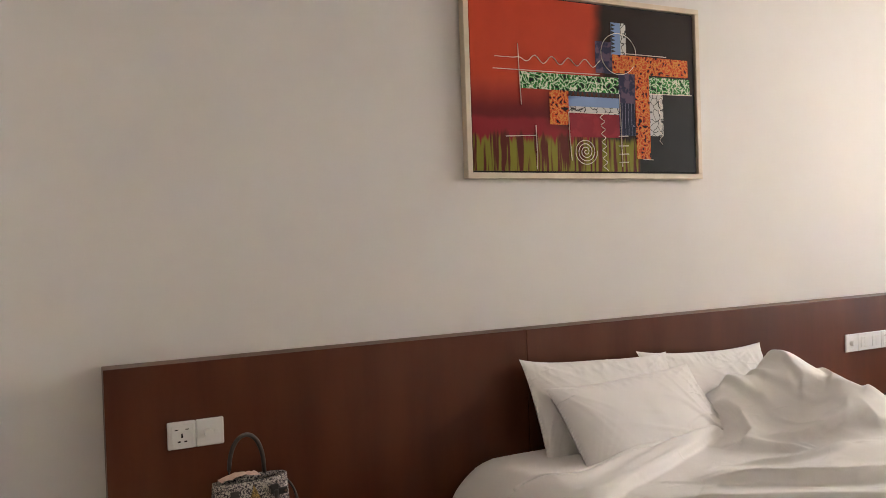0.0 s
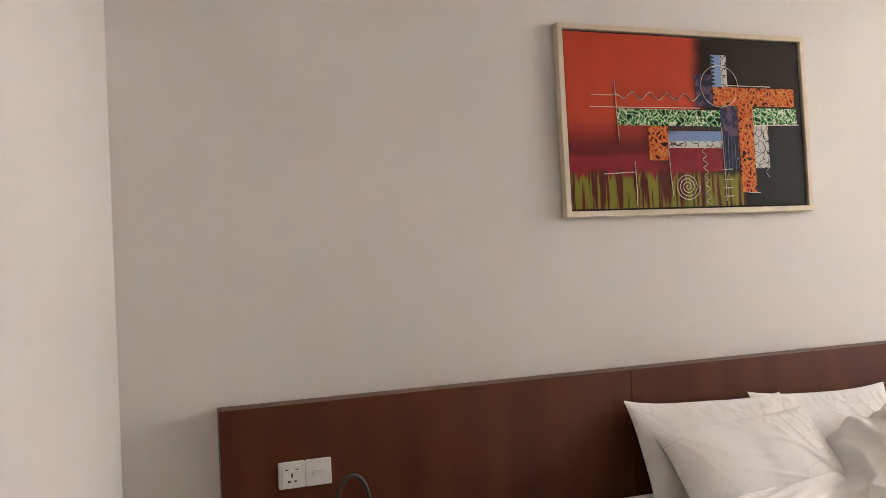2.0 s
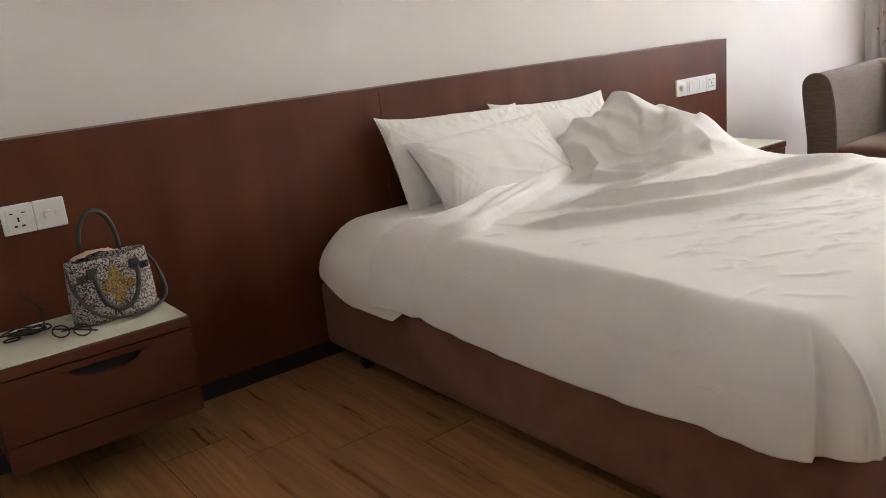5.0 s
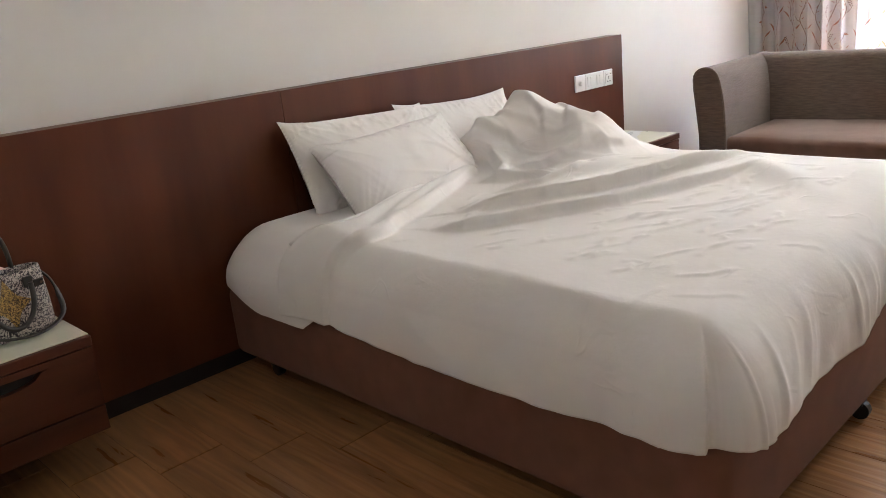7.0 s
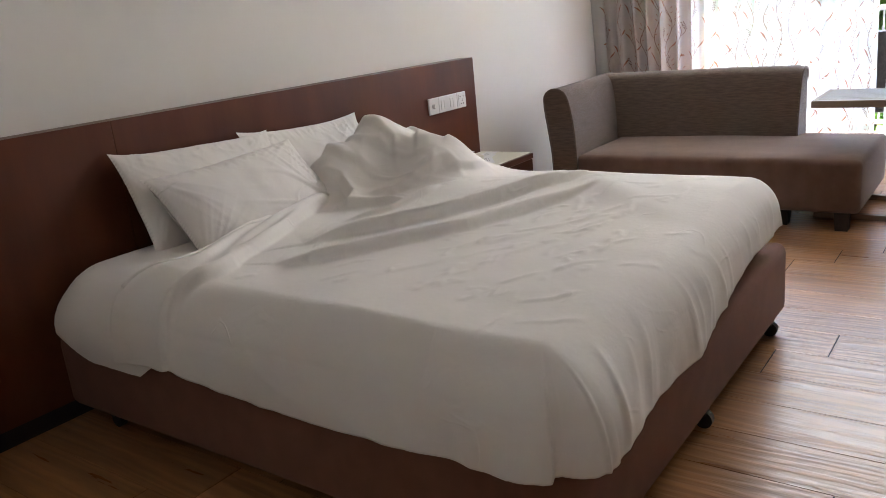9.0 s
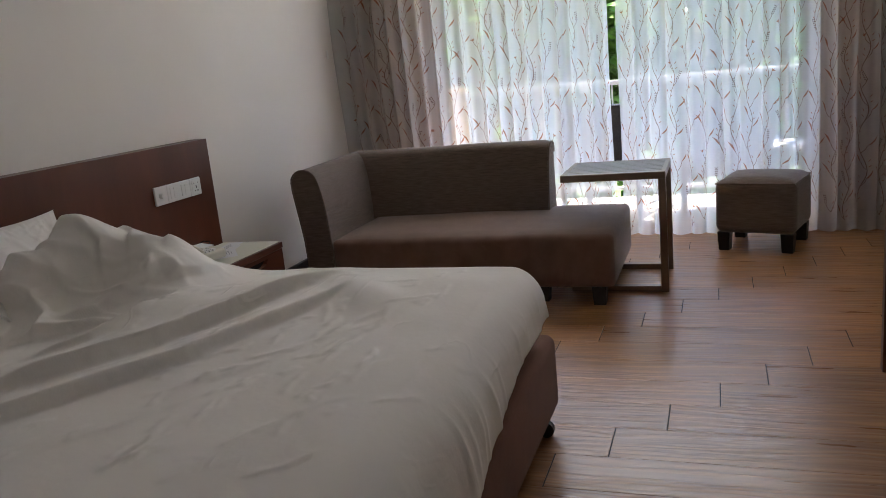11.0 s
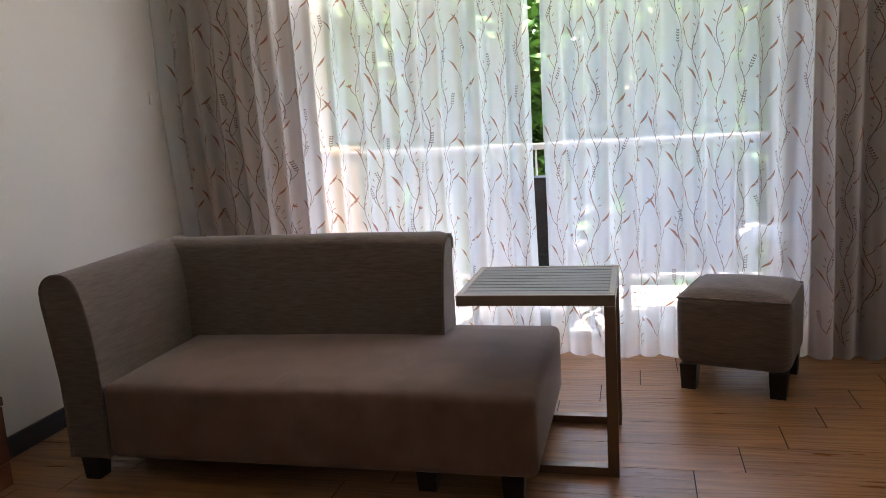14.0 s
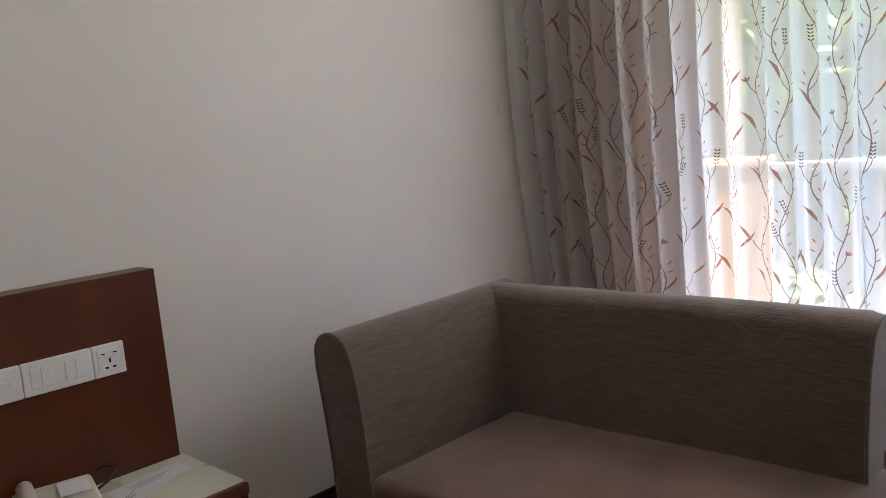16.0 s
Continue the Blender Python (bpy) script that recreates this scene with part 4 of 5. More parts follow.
part("end_rail", rbox(0.0217, TX - 0.0217, TY - 0.0215, TY, TZ - S, TZ, 0.002), M_METAL, tab)
part("floor_rail", rbox(S, TX - S, TY - 0.03 - S, TY - 0.03, 0.004, 0.004 + S * 0.8, 0.002), M_METAL, tab)

# ---- ottoman ----
ott = thing("ottoman", (5.275, -0.305, 0), "square taupe fabric ottoman on four black legs", "ottoman", rz=-17)
bm = cushion(-0.212, 0.212, -0.224, 0.224, 0.105, 0.412, 0.045, 0.028, None, 5)
part("cushion", bm, M_SOFA, ott, smooth=True)
ring = [(-0.203, -0.215), (0.203, -0.215), (0.203, 0.215), (-0.203, 0.215)]
part("piping", tube([(x, y, 0.395) for x, y in ring], 0.005, 6, True), M_SOFA, ott)
for lx in (-0.165, 0.165):
    for ly in (-0.175, 0.175):
        block_leg(ott, lx, ly, 0.108, 0.07, 0.058)

# ---- desk ----
DX0, DX1, DY1 = 2.10, 3.362, -0.572
desk = thing("desk", ((DX0 + DX1) / 2, (DY1 + WALL_S) / 2, 0), "dark mahogany writing desk with a drawer against the wall", "desk")
w, d = (DX1 - DX0) / 2, (DY1 - WALL_S) / 2 - 0.02
part("top", rbox(-w, w, -d, d, 0.700, 0.740, 0.003), M_DESK, desk)
part("side_panel", rbox(w - 0.045, w - 0.002, -d, d - 0.006, 0.0, 0.6995, 0.002), M_DESK, desk)
part("side_panel", rbox(-w + 0.002, -w + 0.045, -d, d - 0.006, 0.0, 0.6995, 0.002), M_DESK, desk)
part("drawer", rbox(-w + 0.048, w - 0.048, d - 0.03, d - 0.010, 0.590, 0.690, 0.002), M_DESK, desk)
part("drawer_box", rbox(-w + 0.06, w - 0.06, -d + 0.02, d - 0.031, 0.600, 0.680), M_DESK, desk)
part("back_panel", rbox(-w + 0.046, w - 0.046, -d, -d + 0.015, 0.25, 0.6995), M_DESK, desk)

# ---- brown upright at the edge of the entry opening ----
tagged(structure("entry_upright", rbox(WALL_W - T - 0.01, WALL_W + 0.004, 0.43, 0.5515, 0.0, 2.30, 0.004), M_UPRIGHT), "brown grained upright at the edge of the entry opening", "door frame")


# ---- curtains ----
def curtain(name, label, y0, y1, folds, amp, xc, cloth, seed, fullness, zt=2.60, lean=None, vines=0.135, hem=0.0):
    th = thing(name, (xc, (y0 + y1) / 2, 0.0), label, "curtain", "curtains at the balcony door")

    def at(s, z):
        k = folds * s
        ph = 2 * math.pi * (k + 0.25 * nz(k * 0.7, seed, 1.0))
        a = amp * (0.75 + 0.5 * nz(k * 0.9, seed, 5.0)) * (1.0 - 0.15 * nz(k * 0.5, z * 0.8, seed))
        x = a * math.sin(ph) + 0.25 * a * math.sin(2.3 * ph + seed + z * 0.6) + 0.02 * nz(s * 6, z * 0.9, seed + 3)
        y = (y0 - y1) / 2 + s * (y1 - y0) + 0.35 * a * math.cos(ph) * min(1.0, 6 * s, 6 * (1 - s)) + 0.012 * nz(k, z * 1.2, seed + 7)
        if lean:
            x += lean(s, z)
        x += 0.03 * (1 - smooth01(0.0, 0.25, z)) * nz(k * 0.8, 2.0, seed)
        zz = max(0.006, z + (hem * nz(k * 0.6, 4.0, seed + 2) if z < 0.05 else 0.0))
        return Vector((x, y, zz))

    nu = folds * 12
    bm = sheet(nu, 30, lambda u, v: at(u, 0.008 + v * (zt - 0.008)))
    part("cloth", bm, cloth, th, smooth=True)
    bm = sheet(nu, 2, lambda u, v: at(u, 0.010 + v * 0.022) + Vector((-0.0025, 0, 0)))
    part("hem", bm, cloth, th, smooth=True)
    # embroidered vines: stems, leaves and small ears
    width = (y1 - y0) * fullness
    rng = random.Random(seed * 13 + 5)
    bms = {"stem": bmesh.new(), "leaf": bmesh.new(), "ear": bmesh.new()}

    def patch(bm, pts):
        vs = []
        for a, z in pts:
            s = min(0.999, max(0.001, a / width))
            vs.append(bm.verts.new(at(s, min(max(z, 0.02), zt)) + Vector((-0.0035, 0, 0))))
        bm.faces.new(vs)

    def line(bm, pts, w):
        for (a0, z0), (a1, z1) in zip(pts[:-1], pts[1:]):
            dx, dz = a1 - a0, z1 - z0
            ln = math.hypot(dx, dz) or 1
            nx, nzz = -dz / ln * w / 2, dx / ln * w / 2
            patch(bm, [(a0 - nx, z0 - nzz), (a1 - nx, z1 - nzz), (a1 + nx, z1 + nzz), (a0 + nx, z0 + nzz)])

    def leaf(a, z, ang, ln, wd):
        ca, sa = math.cos(ang), math.sin(ang)

        def loc(t, w):
            bend = 0.22 * ln * math.sin(t * 3.0 - 0.4)
            return (a + ca * t * ln - sa * (w + bend * 0.5), z + sa * t * ln + ca * (w + bend * 0.5))
        ts = (0.0, 0.25, 0.55, 0.8, 1.0)
        ws = (0.0, 0.75, 1.0, 0.5, 0.0)
        for i in range(4):
            pts = [loc(ts[i], -ws[i] * wd), loc(ts[i + 1], -ws[i + 1] * wd), loc(ts[i + 1], ws[i + 1] * wd), loc(ts[i], ws[i] * wd)]
            if ws[i] == 0:
                pts = pts[:3]
            elif ws[i + 1] == 0:
                pts = [pts[0], pts[1], pts[3]]
            patch(bms["leaf"], pts)

    count = int(width / vines) if vines else 0
    for c in range(count):
        a0 = (c + 0.5) * vines + rng.uniform(-0.012, 0.012)
        z = rng.uniform(0.02, 0.20)
        phase, sway, bend = rng.uniform(0, 6.28), rng.uniform(0.016, 0.026), rng.uniform(17, 24)
        zs = [z + 0.025 * k for k in range(int((2.45 - z) / 0.025))]
        line(bms["stem"], [(a0 + sway * math.sin(zz * bend + phase), zz) for zz in zs], 0.0034)
        side = 1
        while z < 2.4:
            ax = a0 + sway * math.sin(z * bend + phase)
            kind = rng.random()
            up = rng.uniform(0.85, 1.25)
            ang = math.pi / 2 - side * rng.uniform(0.45, 0.8)
            bx, bz = ax + side * 0.026, z + 0.046 * up
            line(bms["stem"], [(ax, z), (ax + side * 0.012, z + 0.014 * up), (ax + side * 0.022, z + 0.030 * up), (bx, bz)], 0.0027)
            if kind < 0.72:
                leaf(bx, bz, ang, rng.uniform(0.062, 0.086), rng.uniform(0.0042, 0.0058))
            elif kind < 0.92:
                ang2 = math.pi / 2 + rng.uniform(-0.5, 0.5)
                for k in range(5):
                    cx, cz = bx + math.cos(ang2) * k * 0.0115, bz + math.sin(ang2) * k * 0.0115
                    for sd in (-1, 1):
                        an = ang2 + sd * 0.8
                        ex, ez = cx + math.cos(an) * 0.012, cz + math.sin(an) * 0.012
                        mx, mz = (cx + ex) / 2 - math.sin(an) * 0.003, (cz + ez) / 2 + math.cos(an) * 0.003
                        nx, nz2 = (cx + ex) / 2 + math.sin(an) * 0.003, (cz + ez) / 2 - math.cos(an) * 0.003
                        patch(bms["ear"], [(cx, cz), (nx, nz2), (ex, ez), (mx, mz)])
            else:
                for k in range(3):
                    leaf(bx, bz, ang + (k - 1) * 0.6, 0.020, 0.003)
            for k in range(2):
                leaf(ax - side * 0.003, z + 0.02 + 0.03 * k, math.pi / 2 + side * (0.9 - 0.4 * k), 0.022, 0.0022)
            z += rng.uniform(0.078, 0.108)
            side = -side
    if not count:
        return th
    for key, mm in (("stem", M_STEM), ("leaf", M_RUST), ("ear", M_TAUPE)):
        tagged(part("embroidery_" + key, bms[key], mm, th), kind="stuff")
    return th


def lean_left(s, z):
    return -0.11 * (0.30 + 0.70 * smooth01(0.45, 1.55, z)) * smooth01(0.35, 1.0, s)


curtain("sheer_curtain", "white sheer curtain embroidered with rust leaves, drawn closed", 0.585, 2.440, 18, 0.036, 5.560, M_SHEER, 3, 1.5, lean=lean_left)
curtain("sheer_curtain", "white sheer curtain with leaf embroidery, leaving a narrow gap", -1.19, 0.530, 16, 0.036, 5.560, M_SHEER, 8, 1.5)
curtain("drape_curtain", "plain beige lined drape gathered in deep folds behind the sheer", 1.71, 2.415, 8, 0.046, 5.695, M_DRAPE, 5, 1.7, lean=lean_left, vines=0)
curtain("drape_curtain", "plain beige lined drape gathered beside the desk wall", -1.25, -0.56, 6, 0.046, 5.690, M_DRAPE, 12, 1.7, vines=0)

# ---- balcony ----
structure("balcony_floor", rbox(5.96, 7.25, -3.0, 4.2, -0.20, -0.04), M_TILE, "pale sunlit balcony floor", "balcony")
# unseen slab, added overhead so direct sun stops short of the curtains
structure("balcony_shade_slab", rbox(5.96, 7.25, -3.0, 4.2, CEIL - 0.05, CEIL + 0.15), M_CEIL, "unseen slab added over the balcony to hold off the sun", "balcony")
rail = thing("balcony_railing", (7.08, 0, -0.04), "white metal balcony railing with upright bars", "railing")
part("top_rail", rbox(-0.025, 0.025, -1.1, 2.03, 0.965, 1.005, 0.006), M_WHITE, rail)
part("bottom_rail", rbox(-0.015, 0.015, -1.1, 2.03, 0.09, 0.12, 0.004), M_WHITE, rail)
for k in range(26):
    y = -1.04 + k * 0.12
    wide = 0.015 if k % 8 == 4 else 0.006
    part("baluster", rbox(-wide, wide, y - wide, y + wide, 0.0 if k % 8 == 4 else 0.12, 0.965), M_WHITE, rail)
side = thing("balcony_side_wall", (7.0, 2.82, -0.04), "low yellow rendered parapet wall in the sun", "wall")
part("parapet", rbox(-0.9, 0.2, -0.77, 0.6, 0.0, 1.0, 0.01), M_YELLOW, side)
part("coping", rbox(-0.92, 0.22, -0.785, 0.62, 1.0, 1.04, 0.006), M_YELLOW, side)
nb = thing("neighbour_wall", (7.75, 3.75, -6.5), "cream rendered wall of the next building wing", "wall")
part("wall", rbox(-0.15, 0.15, -1.25, 1.6, 0.0, 11.0, 0.01), M_CREAM, nb)
col = thing("balcony_pillar", (7.05, -1.0, -0.04), "cream rendered balcony pillar", "pillar")
part("shaft", rbox(-0.15, 0.15, -0.35, 0.30, 0.0, 2.69, 0.01), M_CREAM, col)


def wicker_chair(loc, rz):
    ch = thing("wicker_chair", loc, "dark woven wicker balcony armchair", "chair", "wicker chairs on the balcony", rz)
    part("seat", rbox(-0.27, 0.27, -0.27, 0.27, 0.30, 0.42, 0.03), M_WICKER, ch)
    bm = sheet(10, 12, lambda u, v: Vector((0.22 + 0.10 * v, -0.28 + 0.56 * u, 0.40 + 0.46 * v)))
    ob2 = part("backrest", bm, M_WICKER, ch)
    so2 = ob2.modifiers.new("thick", "SOLIDIFY")
    so2.thickness = 0.04
    for sy in (-1, 1):
        part("armrest", rbox(-0.26, 0.28, sy * 0.30 - 0.03, sy * 0.30 + 0.03, 0.58, 0.63, 0.015), M_WICKER, ch)
        for lx in (-0.24, 0.24):
            part("leg", rbox(lx - 0.02, lx + 0.02, sy * 0.30 - 0.02, sy * 0.30 + 0.02, 0.0, 0.58, 0.005), M_WICKER, ch)


wicker_chair((6.52, 0.72, -0.04), 165)
wicker_chair((6.50, -0.05, -0.04), 195)
bt = thing("balcony_table", (6.75, -0.62, -0.04), "low white balcony table in the sun", "table")
part("tabletop", rbox(-0.25, 0.25, -0.35, 0.35, 0.42, 0.45, 0.006), M_WHITE, bt)
for lx in (-0.2, 0.2):
    for ly in (-0.3, 0.3):
        part("leg", rbox(lx - 0.02, lx + 0.02, ly - 0.02, ly + 0.02, 0.0, 0.42), M_WHITE, bt)

# ---- outdoors ----
structure("ground", sheet(8, 8, lambda u, v: Vector((-600 + 1400 * u, -700 + 1400 * v, -6.5))), M_GRASS, "grassy ground far below the balcony", "ground")


def tree(loc, h, crown, seed):
    th = thing("tree", loc, "leafy green tree beyond the balcony in sunlight", "tree", "trees beyond the balcony")
    rng = random.Random(seed)
    n = 10
    axis = [Vector((0.25 * math.sin(k * 0.7 + seed), 0.2 * math.cos(k * 0.9 + seed), h * 0.8 * k / n)) for k in range(n + 1)]
    bm = bmesh.new()
    prev = None
    for k, p in enumerate(axis):
        r = 0.22 * (1 - 0.85 * k / n)
        ringv = [bm.verts.new(p + Vector((r * math.cos(t), r * math.sin(t), 0))) for t in (2 * math.pi * j / 8 for j in range(8))]
        if prev:
            for j in range(8):
                bm.faces.new((prev[j], prev[(j + 1) % 8], ringv[(j + 1) % 8], ringv[j]))
        prev = ringv
    part("trunk", bm, M_BARK, th, smooth=True)
    clumps = []
    for k in range(14):
        base = axis[rng.randint(4, n)]
        t, e = rng.uniform(0, 6.28), rng.uniform(-0.2, 0.9)
        tip = base + crown * rng.uniform(0.5, 1.0) * Vector((math.cos(t) * math.cos(e), math.sin(t) * math.cos(e), math.sin(e)))
        part("limb", tube([base, base.lerp(tip, 0.5) + Vector((0, 0, 0.15)), tip], 0.045, 5), M_BARK, th)
        clumps += [tip, base.lerp(tip, 0.6)]
    verts, faces = [], []
    for c in clumps:
        for k in range(210):
            p = c + Vector((rng.gauss(0, 0.55), rng.gauss(0, 0.55), rng.gauss(0, 0.45)))
            q = Euler((rng.uniform(-0.9, 0.9), rng.uniform(-0.9, 0.9), rng.uniform(0, 6.28))).to_matrix()
            s = rng.uniform(0.11, 0.20)
            i = len(verts)
            verts += [p + q @ Vector(v) * s for v in ((-1, 0, 0), (0, -0.45, 0.1), (1, 0, 0), (0, 0.45, 0.1))]
            faces.append((i, i + 1, i + 2, i + 3))
    me = bpy.data.meshes.new("crown")
    me.from_pydata(verts, [], faces)
    me.materials.append(M_LEAF)
    ob2 = new("crown", me)
    ob2.parent = th
    return th


for k, (x, y, h) in enumerate(((13.0, 0.6, 10.5), (12.5, 3.6, 10.0), (12.8, -2.4, 10.2), (16.5, 2.2, 13.0), (16.0, -1.0, 12.6), (15.5, 5.8, 12.0), (15.8, -4.8, 12.4), (20.0, 0.5, 15.0), (20.0, 5.0, 14.5), (20.5, -4.0, 14.5), (25.0, 2.5, 18.5), (25.0, -1.5, 18.8), (26.0, 7.5, 18.0), (25.5, -6.5, 18.0), (19.0, 8.5, 14.0), (18.5, -8.0, 13.8))):
    tree((x, y, -6.5), h, 2.6, 20 + k)

# ---- handbag on the nightstand ----
NSZ = 0.4286
P_BAG = paint("floral_bag_cloth", (0.045, 0.038, 0.045), (0.47, 0.42, 0.38), 80, "swirl", (0.12, 0.085, 0.11), width=0.08)
P_GOLD = paint("gold_medallion_cloth", (0.06, 0.045, 0.03), (0.46, 0.30, 0.10), 110, "swirl", width=0.08)
M_GREYL = mat("grey_leather", (0.032, 0.029, 0.026), (0.055, 0.050, 0.045), 18, 0.5, 0.4, 150)
M_PINK = mat("pink_cloth", (0.62, 0.40, 0.33), (0.70, 0.50, 0.42), 6, 0.85, 0.4, 30)
bag = thing("handbag", (0.372, 2.235, NSZ), "floral cloth handbag with grey leather handles, standing open", "handbag", rz=6)


def bag_wall(sign):
    def g(u, v):
        a = 2 * u - 1
        w = 0.118 - 0.004 * v
        d = (0.058 - 0.030 * v) * (1 - abs(a) ** 5 * 0.55)
        return Vector((w * a, sign * (d + 0.006 * math.sin(math.pi * v)), 0.004 + 0.182 * v + 0.006 * math.sin(math.pi * u) * v * sign * 0.5))
    return g


bm = sheet(16, 12, bag_wall(-1))
sheet(16, 12, bag_wall(1), bm)
for s in (0.0, 1.0):
    sheet(3, 12, lambda u, v: bag_wall(-1)(s, v).lerp(bag_wall(1)(s, v), u), bm)
sheet(16, 3, lambda u, v: bag_wall(-1)(u, 0).lerp(bag_wall(1)(u, 0), v), bm)
bmesh.ops.remove_doubles(bm, verts=bm.verts[:], dist=0.0005)
ob = part("body", bm, P_BAG, bag, smooth=True)
so = ob.modifiers.new("thick", "SOLIDIFY")
so.thickness = 0.003
bm = bmesh.new()
ctr = [(0.0, 0.185), (0.055, 0.105), (0.0, 0.025), (-0.055, 0.105)]
fan = []
for i in range(4):
    (x0, z0), (x1, z1) = ctr[i], ctr[(i + 1) % 4]
    for k in range(5):
        t = k / 5
        pull = 1 - 0.30 * math.sin(math.pi * t)
        x, z = (x0 + (x1 - x0) * t) * pull, 0.105 + (z0 + (z1 - z0) * t - 0.105) * pull
        fan.append((x, z))
c0 = bm.verts.new(bag_wall(-1)(0.5, 0.53) + Vector((0, -0.0035, 0)))
ringv = [bm.verts.new(bag_wall(-1)(0.5 + x / 0.212, z / 0.196) + Vector((0, -0.0035, 0))) for x, z in fan]
for i in range(len(ringv)):
    bm.faces.new((c0, ringv[i], ringv[(i + 1) % len(ringv)]))
part("medallion", bm, P_GOLD, bag, "gold diamond medallion")
part("lining", rbox(-0.098, 0.098, -0.022, 0.022, 0.155, 0.172, 0.004), M_SLOT, bag, "black lining")
part("scarf", sheet(12, 6, lambda u, v: Vector((-0.095 + 0.125 * u, -0.026 + 0.045 * v, 0.192 + 0.012 * math.sin(u * 3) + 0.006 * nz(u * 6, v * 6)))), M_PINK, bag, "pale pink cloth inside")
part("handle", tube([(-0.060 + 0.060 + 0.056 * math.cos(a) * -1, 0.030, 0.185 + 0.128 * math.sin(a) ** 0.8) for a in (math.pi * k / 20 for k in range(21))], 0.0072, 8), M_GREYL, bag, "raised grey leather handle", smooth=True)
part("handle", tube([(0.062 * -math.cos(a), -0.060 - 0.012 * math.sin(a), 0.150 - 0.115 * math.sin(a) ** 0.8) for a in (math.pi * k / 20 for k in range(21))], 0.0072, 8), M_GREYL, bag, "grey leather handle hanging down", smooth=True)
strap = [(-0.108, 0.0, 0.165), (-0.112, -0.035, 0.10), (-0.075, -0.075, 0.035), (0.0, -0.090, 0.012), (0.075, -0.080, 0.012), (0.135, -0.045, 0.030), (0.150, -0.01, 0.075), (0.138, 0.0, 0.13), (0.108, 0.0, 0.170)]
fine = []
for i in range(len(strap) - 1):
    for k in range(4):
        a, b, c, d = (Vector(strap[max(0, min(len(strap) - 1, i + o))]) for o in (-1, 0, 1, 2))
        t = k / 4
        fine.append(0.5 * (2 * b + (c - a) * t + (2 * a - 5 * b + 4 * c - d) * t * t + (3 * b - a - 3 * c + d) * t ** 3))
fine.append(Vector(strap[-1]))
part("shoulder_strap", tube(fine, 0.008, 8, flat=0.5), M_GREYL, bag, smooth=True)
for x in (-0.062, 0.062):
    part("handle_tab", rbox(x - 0.013, x + 0.013, -0.046, -0.040, 0.135, 0.165, 0.002), M_GREYL, bag)
for x in (-0.105, 0.075):
    t = part("side_tab", rbox(x, x + 0.030, -0.043, -0.037, 0.128, 0.150, 0.003), M_GREYL, bag)
    part("stud", disc(0.004, 0.003, pose(x + 0.022, -0.0445, 0.139, 90), 12), M_METAL, t)

# ---- glasses and cable ----
gl = thing("eyeglasses", (0.222, 2.135, NSZ), "black-rimmed eyeglasses folded on the cream top", "glasses", rz=-38)
for x in (-0.030, 0.030):
    rim = [(x + 0.024 * math.cos(a), 0.0, 0.020 + 0.017 * math.sin(a)) for a in (2 * math.pi * k / 24 for k in range(24))]
    part("rim", tube(rim, 0.0022, 6, True), M_BLACK, gl)
part("bridge", tube([(-0.007, 0, 0.026), (0, -0.003, 0.029), (0.007, 0, 0.026)], 0.002, 6), M_BLACK, gl)
for s in (-1, 1):
    part("temple", tube([(s * 0.054, 0, 0.025), (s * 0.052, 0.012, 0.024), (s * 0.010, 0.030 + 0.006 * s, 0.016), (-s * 0.040, 0.040 + 0.008 * s, 0.006), (-s * 0.055, 0.042 + 0.008 * s, 0.003)], 0.0022, 6), M_BLACK, gl)
cb = thing("charging_cable", (0.135, 2.275, NSZ), "coiled black cable in a small heap", "cable")
coil = []
for k in range(140):
    a = k * 0.21
    r = 0.030 + 0.010 * math.sin(k * 0.13)
    coil.append((0.012 * math.sin(k * 0.05) + r * 1.5 * math.cos(a), r * 0.7 * math.sin(a) + 0.01 * math.cos(k * 0.07), 0.004 + 0.012 * (k / 140) + 0.006 * math.sin(a * 1.3) ** 2))
part("coil", tube(coil, 0.0024, 6), M_BLACK, cb)
part("lead", tube([(0.045, 0.0, 0.012), (0.055, 0.03, 0.05), (0.030, 0.06, 0.085), (0.012, 0.085, 0.100)], 0.0022, 6), M_BLACK, cb)
part("loop", tube([(-0.045 + 0.022 * math.cos(a), -0.02 + 0.014 * math.sin(a), 0.004) for a in (2 * math.pi * k / 18 for k in range(18))], 0.0024, 6, True), M_BLACK, cb)

# ---- telephone and papers on the other nightstand ----
M_PHONE = mat("ivory_plastic", (0.60, 0.57, 0.48), (0.64, 0.61, 0.52), 6, 0.4, 0.03)
ph = thing("telephone", (3.385, 2.245, NSZ), "ivory desk telephone with a printed label", "telephone", rz=-12)
bm = rbox(-0.10, 0.085, -0.085, 0.085, 0.0, 0.045, 0.012, 3)
for v in bm.verts:
    v.co.z *= 1.0 + 0.45 * (v.co.y + 0.085) / 0.17
part("body", bm, M_PHONE, ph, smooth=False)
part("label_card", rbox(0.0, 0.070, -0.02, 0.065, 0.0600, 0.0615), M_PAPER, ph, "white printed card").rotation_euler = (0.06, 0, 0)
part("handset", tube([(-0.068, -0.085, 0.050), (-0.068, -0.06, 0.064), (-0.068, 0.0, 0.078), (-0.068, 0.06, 0.076), (-0.068, 0.085, 0.066)], 0.019, 12), M_PHONE, ph, smooth=True)
for r in range(4):
    for c in range(3):
        part("key", rbox(-0.030 + c * 0.022, -0.014 + c * 0.022, -0.075 + r * 0.014, -0.065 + r * 0.014, 0.045, 0.0545 + r * 0.001, 0.002), M_PLASTIC, ph)
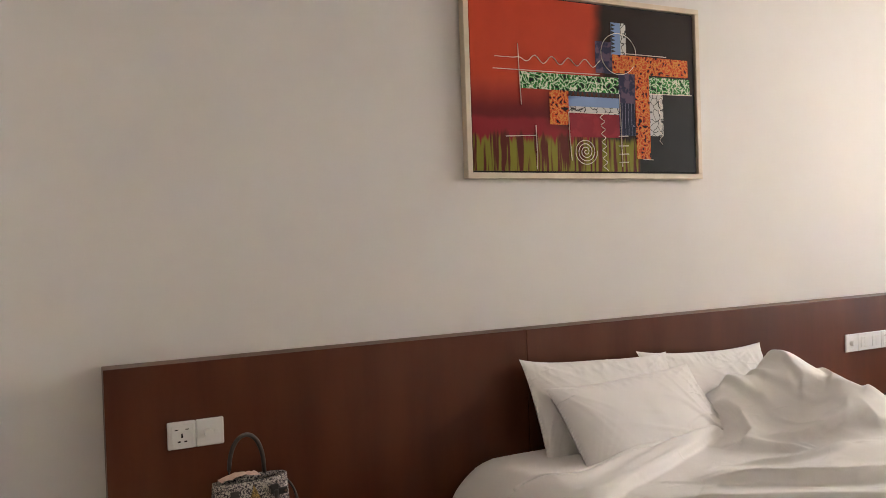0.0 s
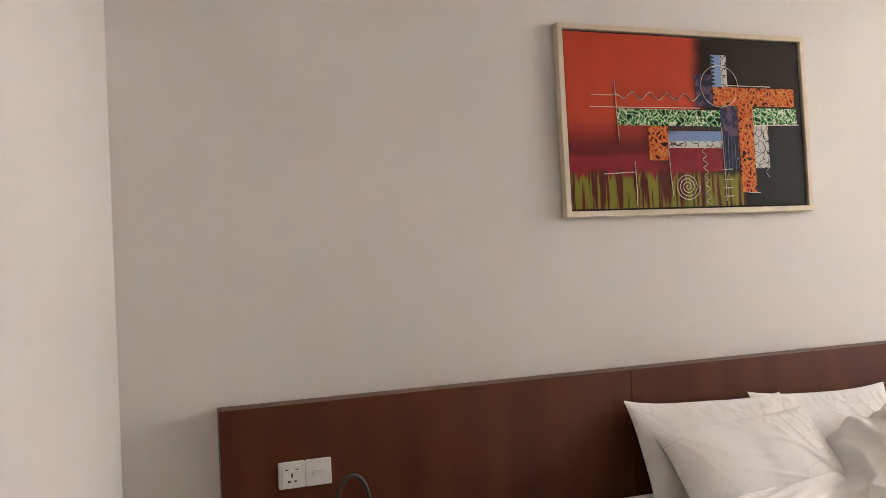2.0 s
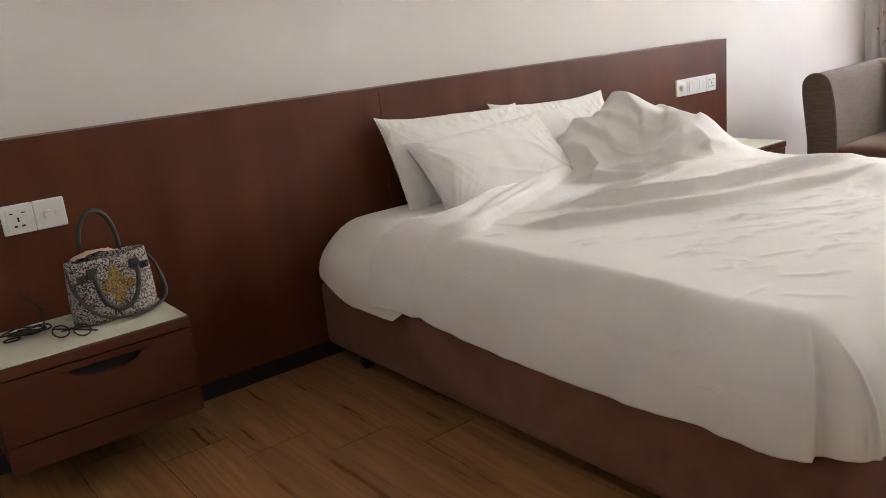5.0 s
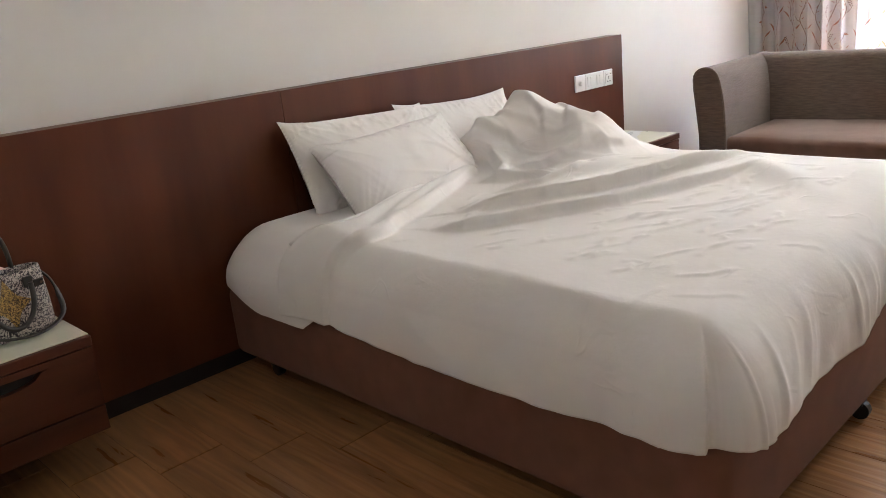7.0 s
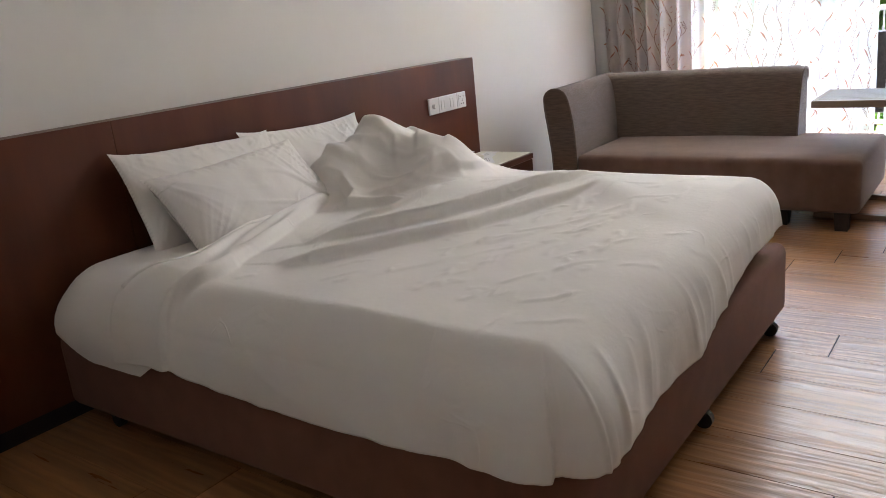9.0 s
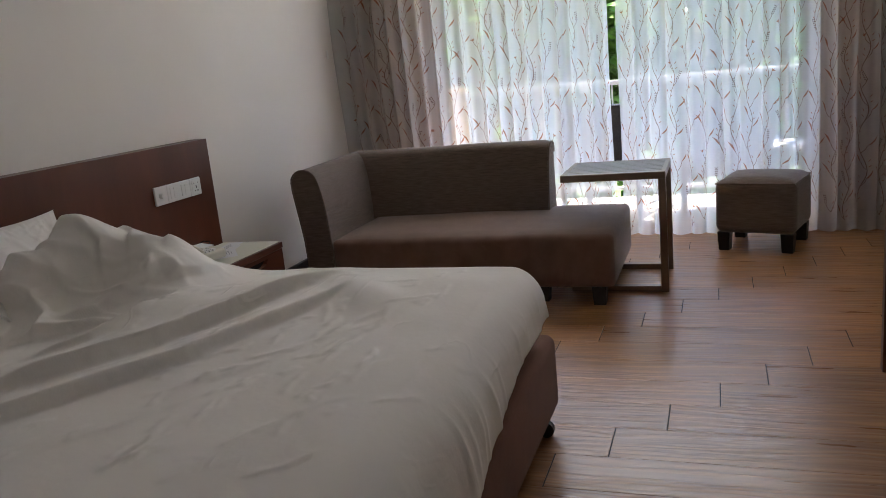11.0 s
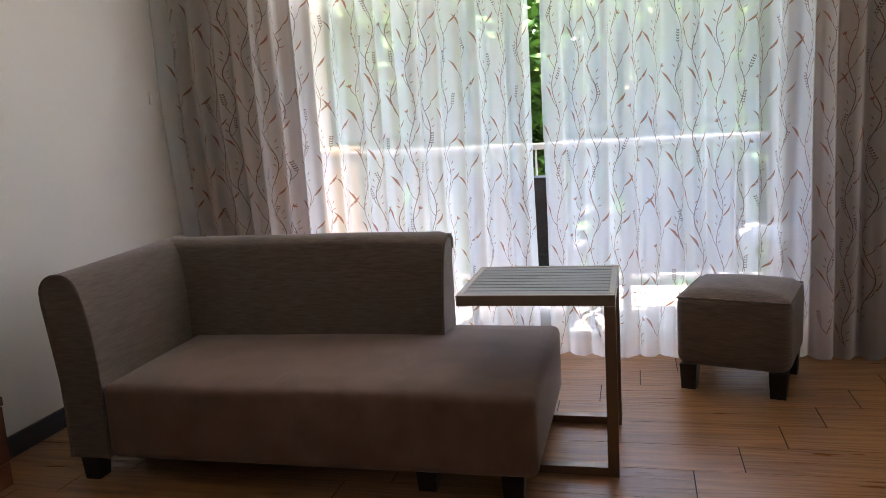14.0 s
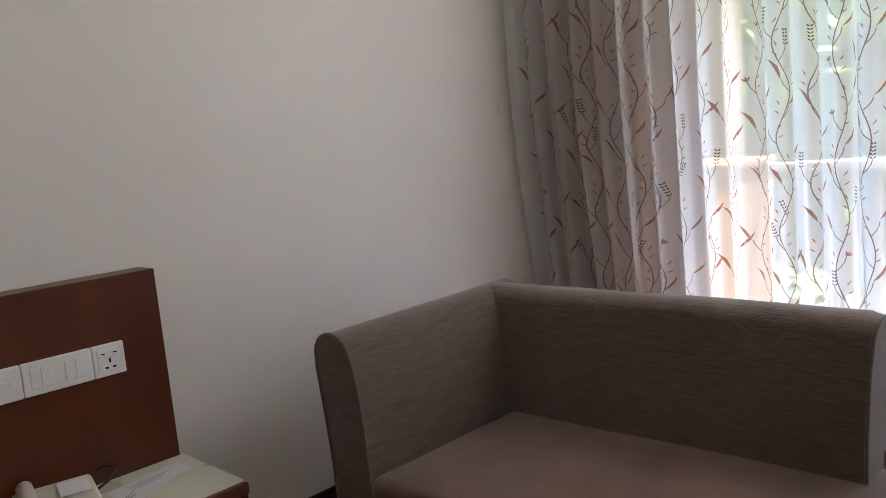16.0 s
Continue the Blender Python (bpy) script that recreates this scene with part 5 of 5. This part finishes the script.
part("cord", tube([(0.085, 0.06, 0.02), (0.12, 0.075, 0.03), (0.145, 0.085, 0.055), (0.125, 0.11, 0.06), (0.10, 0.118, 0.05)], 0.0035, 8), M_BLACK, ph, "black cord", smooth=True)
pp = thing("notepaper", (3.56, 2.225, NSZ), "loose white printed sheets on the nightstand", "paper", rz=14)
for k, (x, y, rz) in enumerate(((0.0, 0.0, 0), (-0.06, -0.03, 24), (0.055, 0.015, -8))):
    s = part("sheet", sheet(6, 3, lambda u, v: Vector((-0.105 + 0.21 * u, -0.04 + 0.08 * v, 0.004 * u * u))), M_PAPER, pp)
    s.location, s.rotation_euler = (x, y, 0.001 + 0.0022 * k), (0, 0, radians(rz))
    for j in range(3):
        part("print_line", rbox(-0.06, 0.02 + 0.02 * j, -0.018 + 0.012 * j, -0.015 + 0.012 * j, 0.0040, 0.0043), M_INK, s)

# ---- curtain bracket on the wall ----
br = thing("curtain_hook", (5.40, WALL_N, 1.36), "small white curtain tieback plate on the wall", "hook")
part("plate", rbox(-0.012, 0.012, -0.008, -0.0005, -0.03, 0.03, 0.002), M_PLASTIC, br)

# ---- floor planks ----
floor = structure("floor", rbox(-1.45, WALL_E + 0.14, WALL_S - 0.1, WALL_N + 0.1, -0.0028, -0.002), M_GROUT, "brown oak-look plank floor with dark joints", "floor")
ROW, LEN, STEP = 0.2, 0.98, 0.163


def plank_mesh(length):
    bm = bmesh.new()
    a, b, z, c = (ROW - 0.0010) / 2, (length - 0.0036) / 2, 0.0, 0.0008
    lo = [bm.verts.new(v) for v in ((-a, -b, -0.0025), (a, -b, -0.0025), (a, b, -0.0025), (-a, b, -0.0025))]
    hi = [bm.verts.new(v) for v in ((-a + c, -b + c, z), (a - c, -b + c, z), (a - c, b - c, z), (-a + c, b - c, z))]
    bm.faces.new(hi)
    for i in range(4):
        bm.faces.new((lo[i], lo[(i + 1) % 4], hi[(i + 1) % 4], hi[i]))
    me = bpy.data.meshes.new("plank")
    bm.to_mesh(me)
    bm.free()
    me.materials.append(M_PLANK)
    return me


shared = {}
for k in range(-6, 30):
    xa = -0.03 + ROW * k
    start = (0.113 + STEP * (20 - k) - WALL_S) % LEN - LEN + WALL_S
    y = start
    while y < WALL_N:
        a, b = max(y, WALL_S), min(y + LEN, WALL_N)
        y += LEN
        if b - a < 0.03 or (xa < WALL_W - 0.2 and a > 0.56):
            continue
        key = round(b - a, 3)
        if key not in shared:
            shared[key] = plank_mesh(b - a)
        ob = new("plank", shared[key])
        ob.parent = floor
        ob.location = (xa + ROW / 2, (a + b) / 2, 0.0)
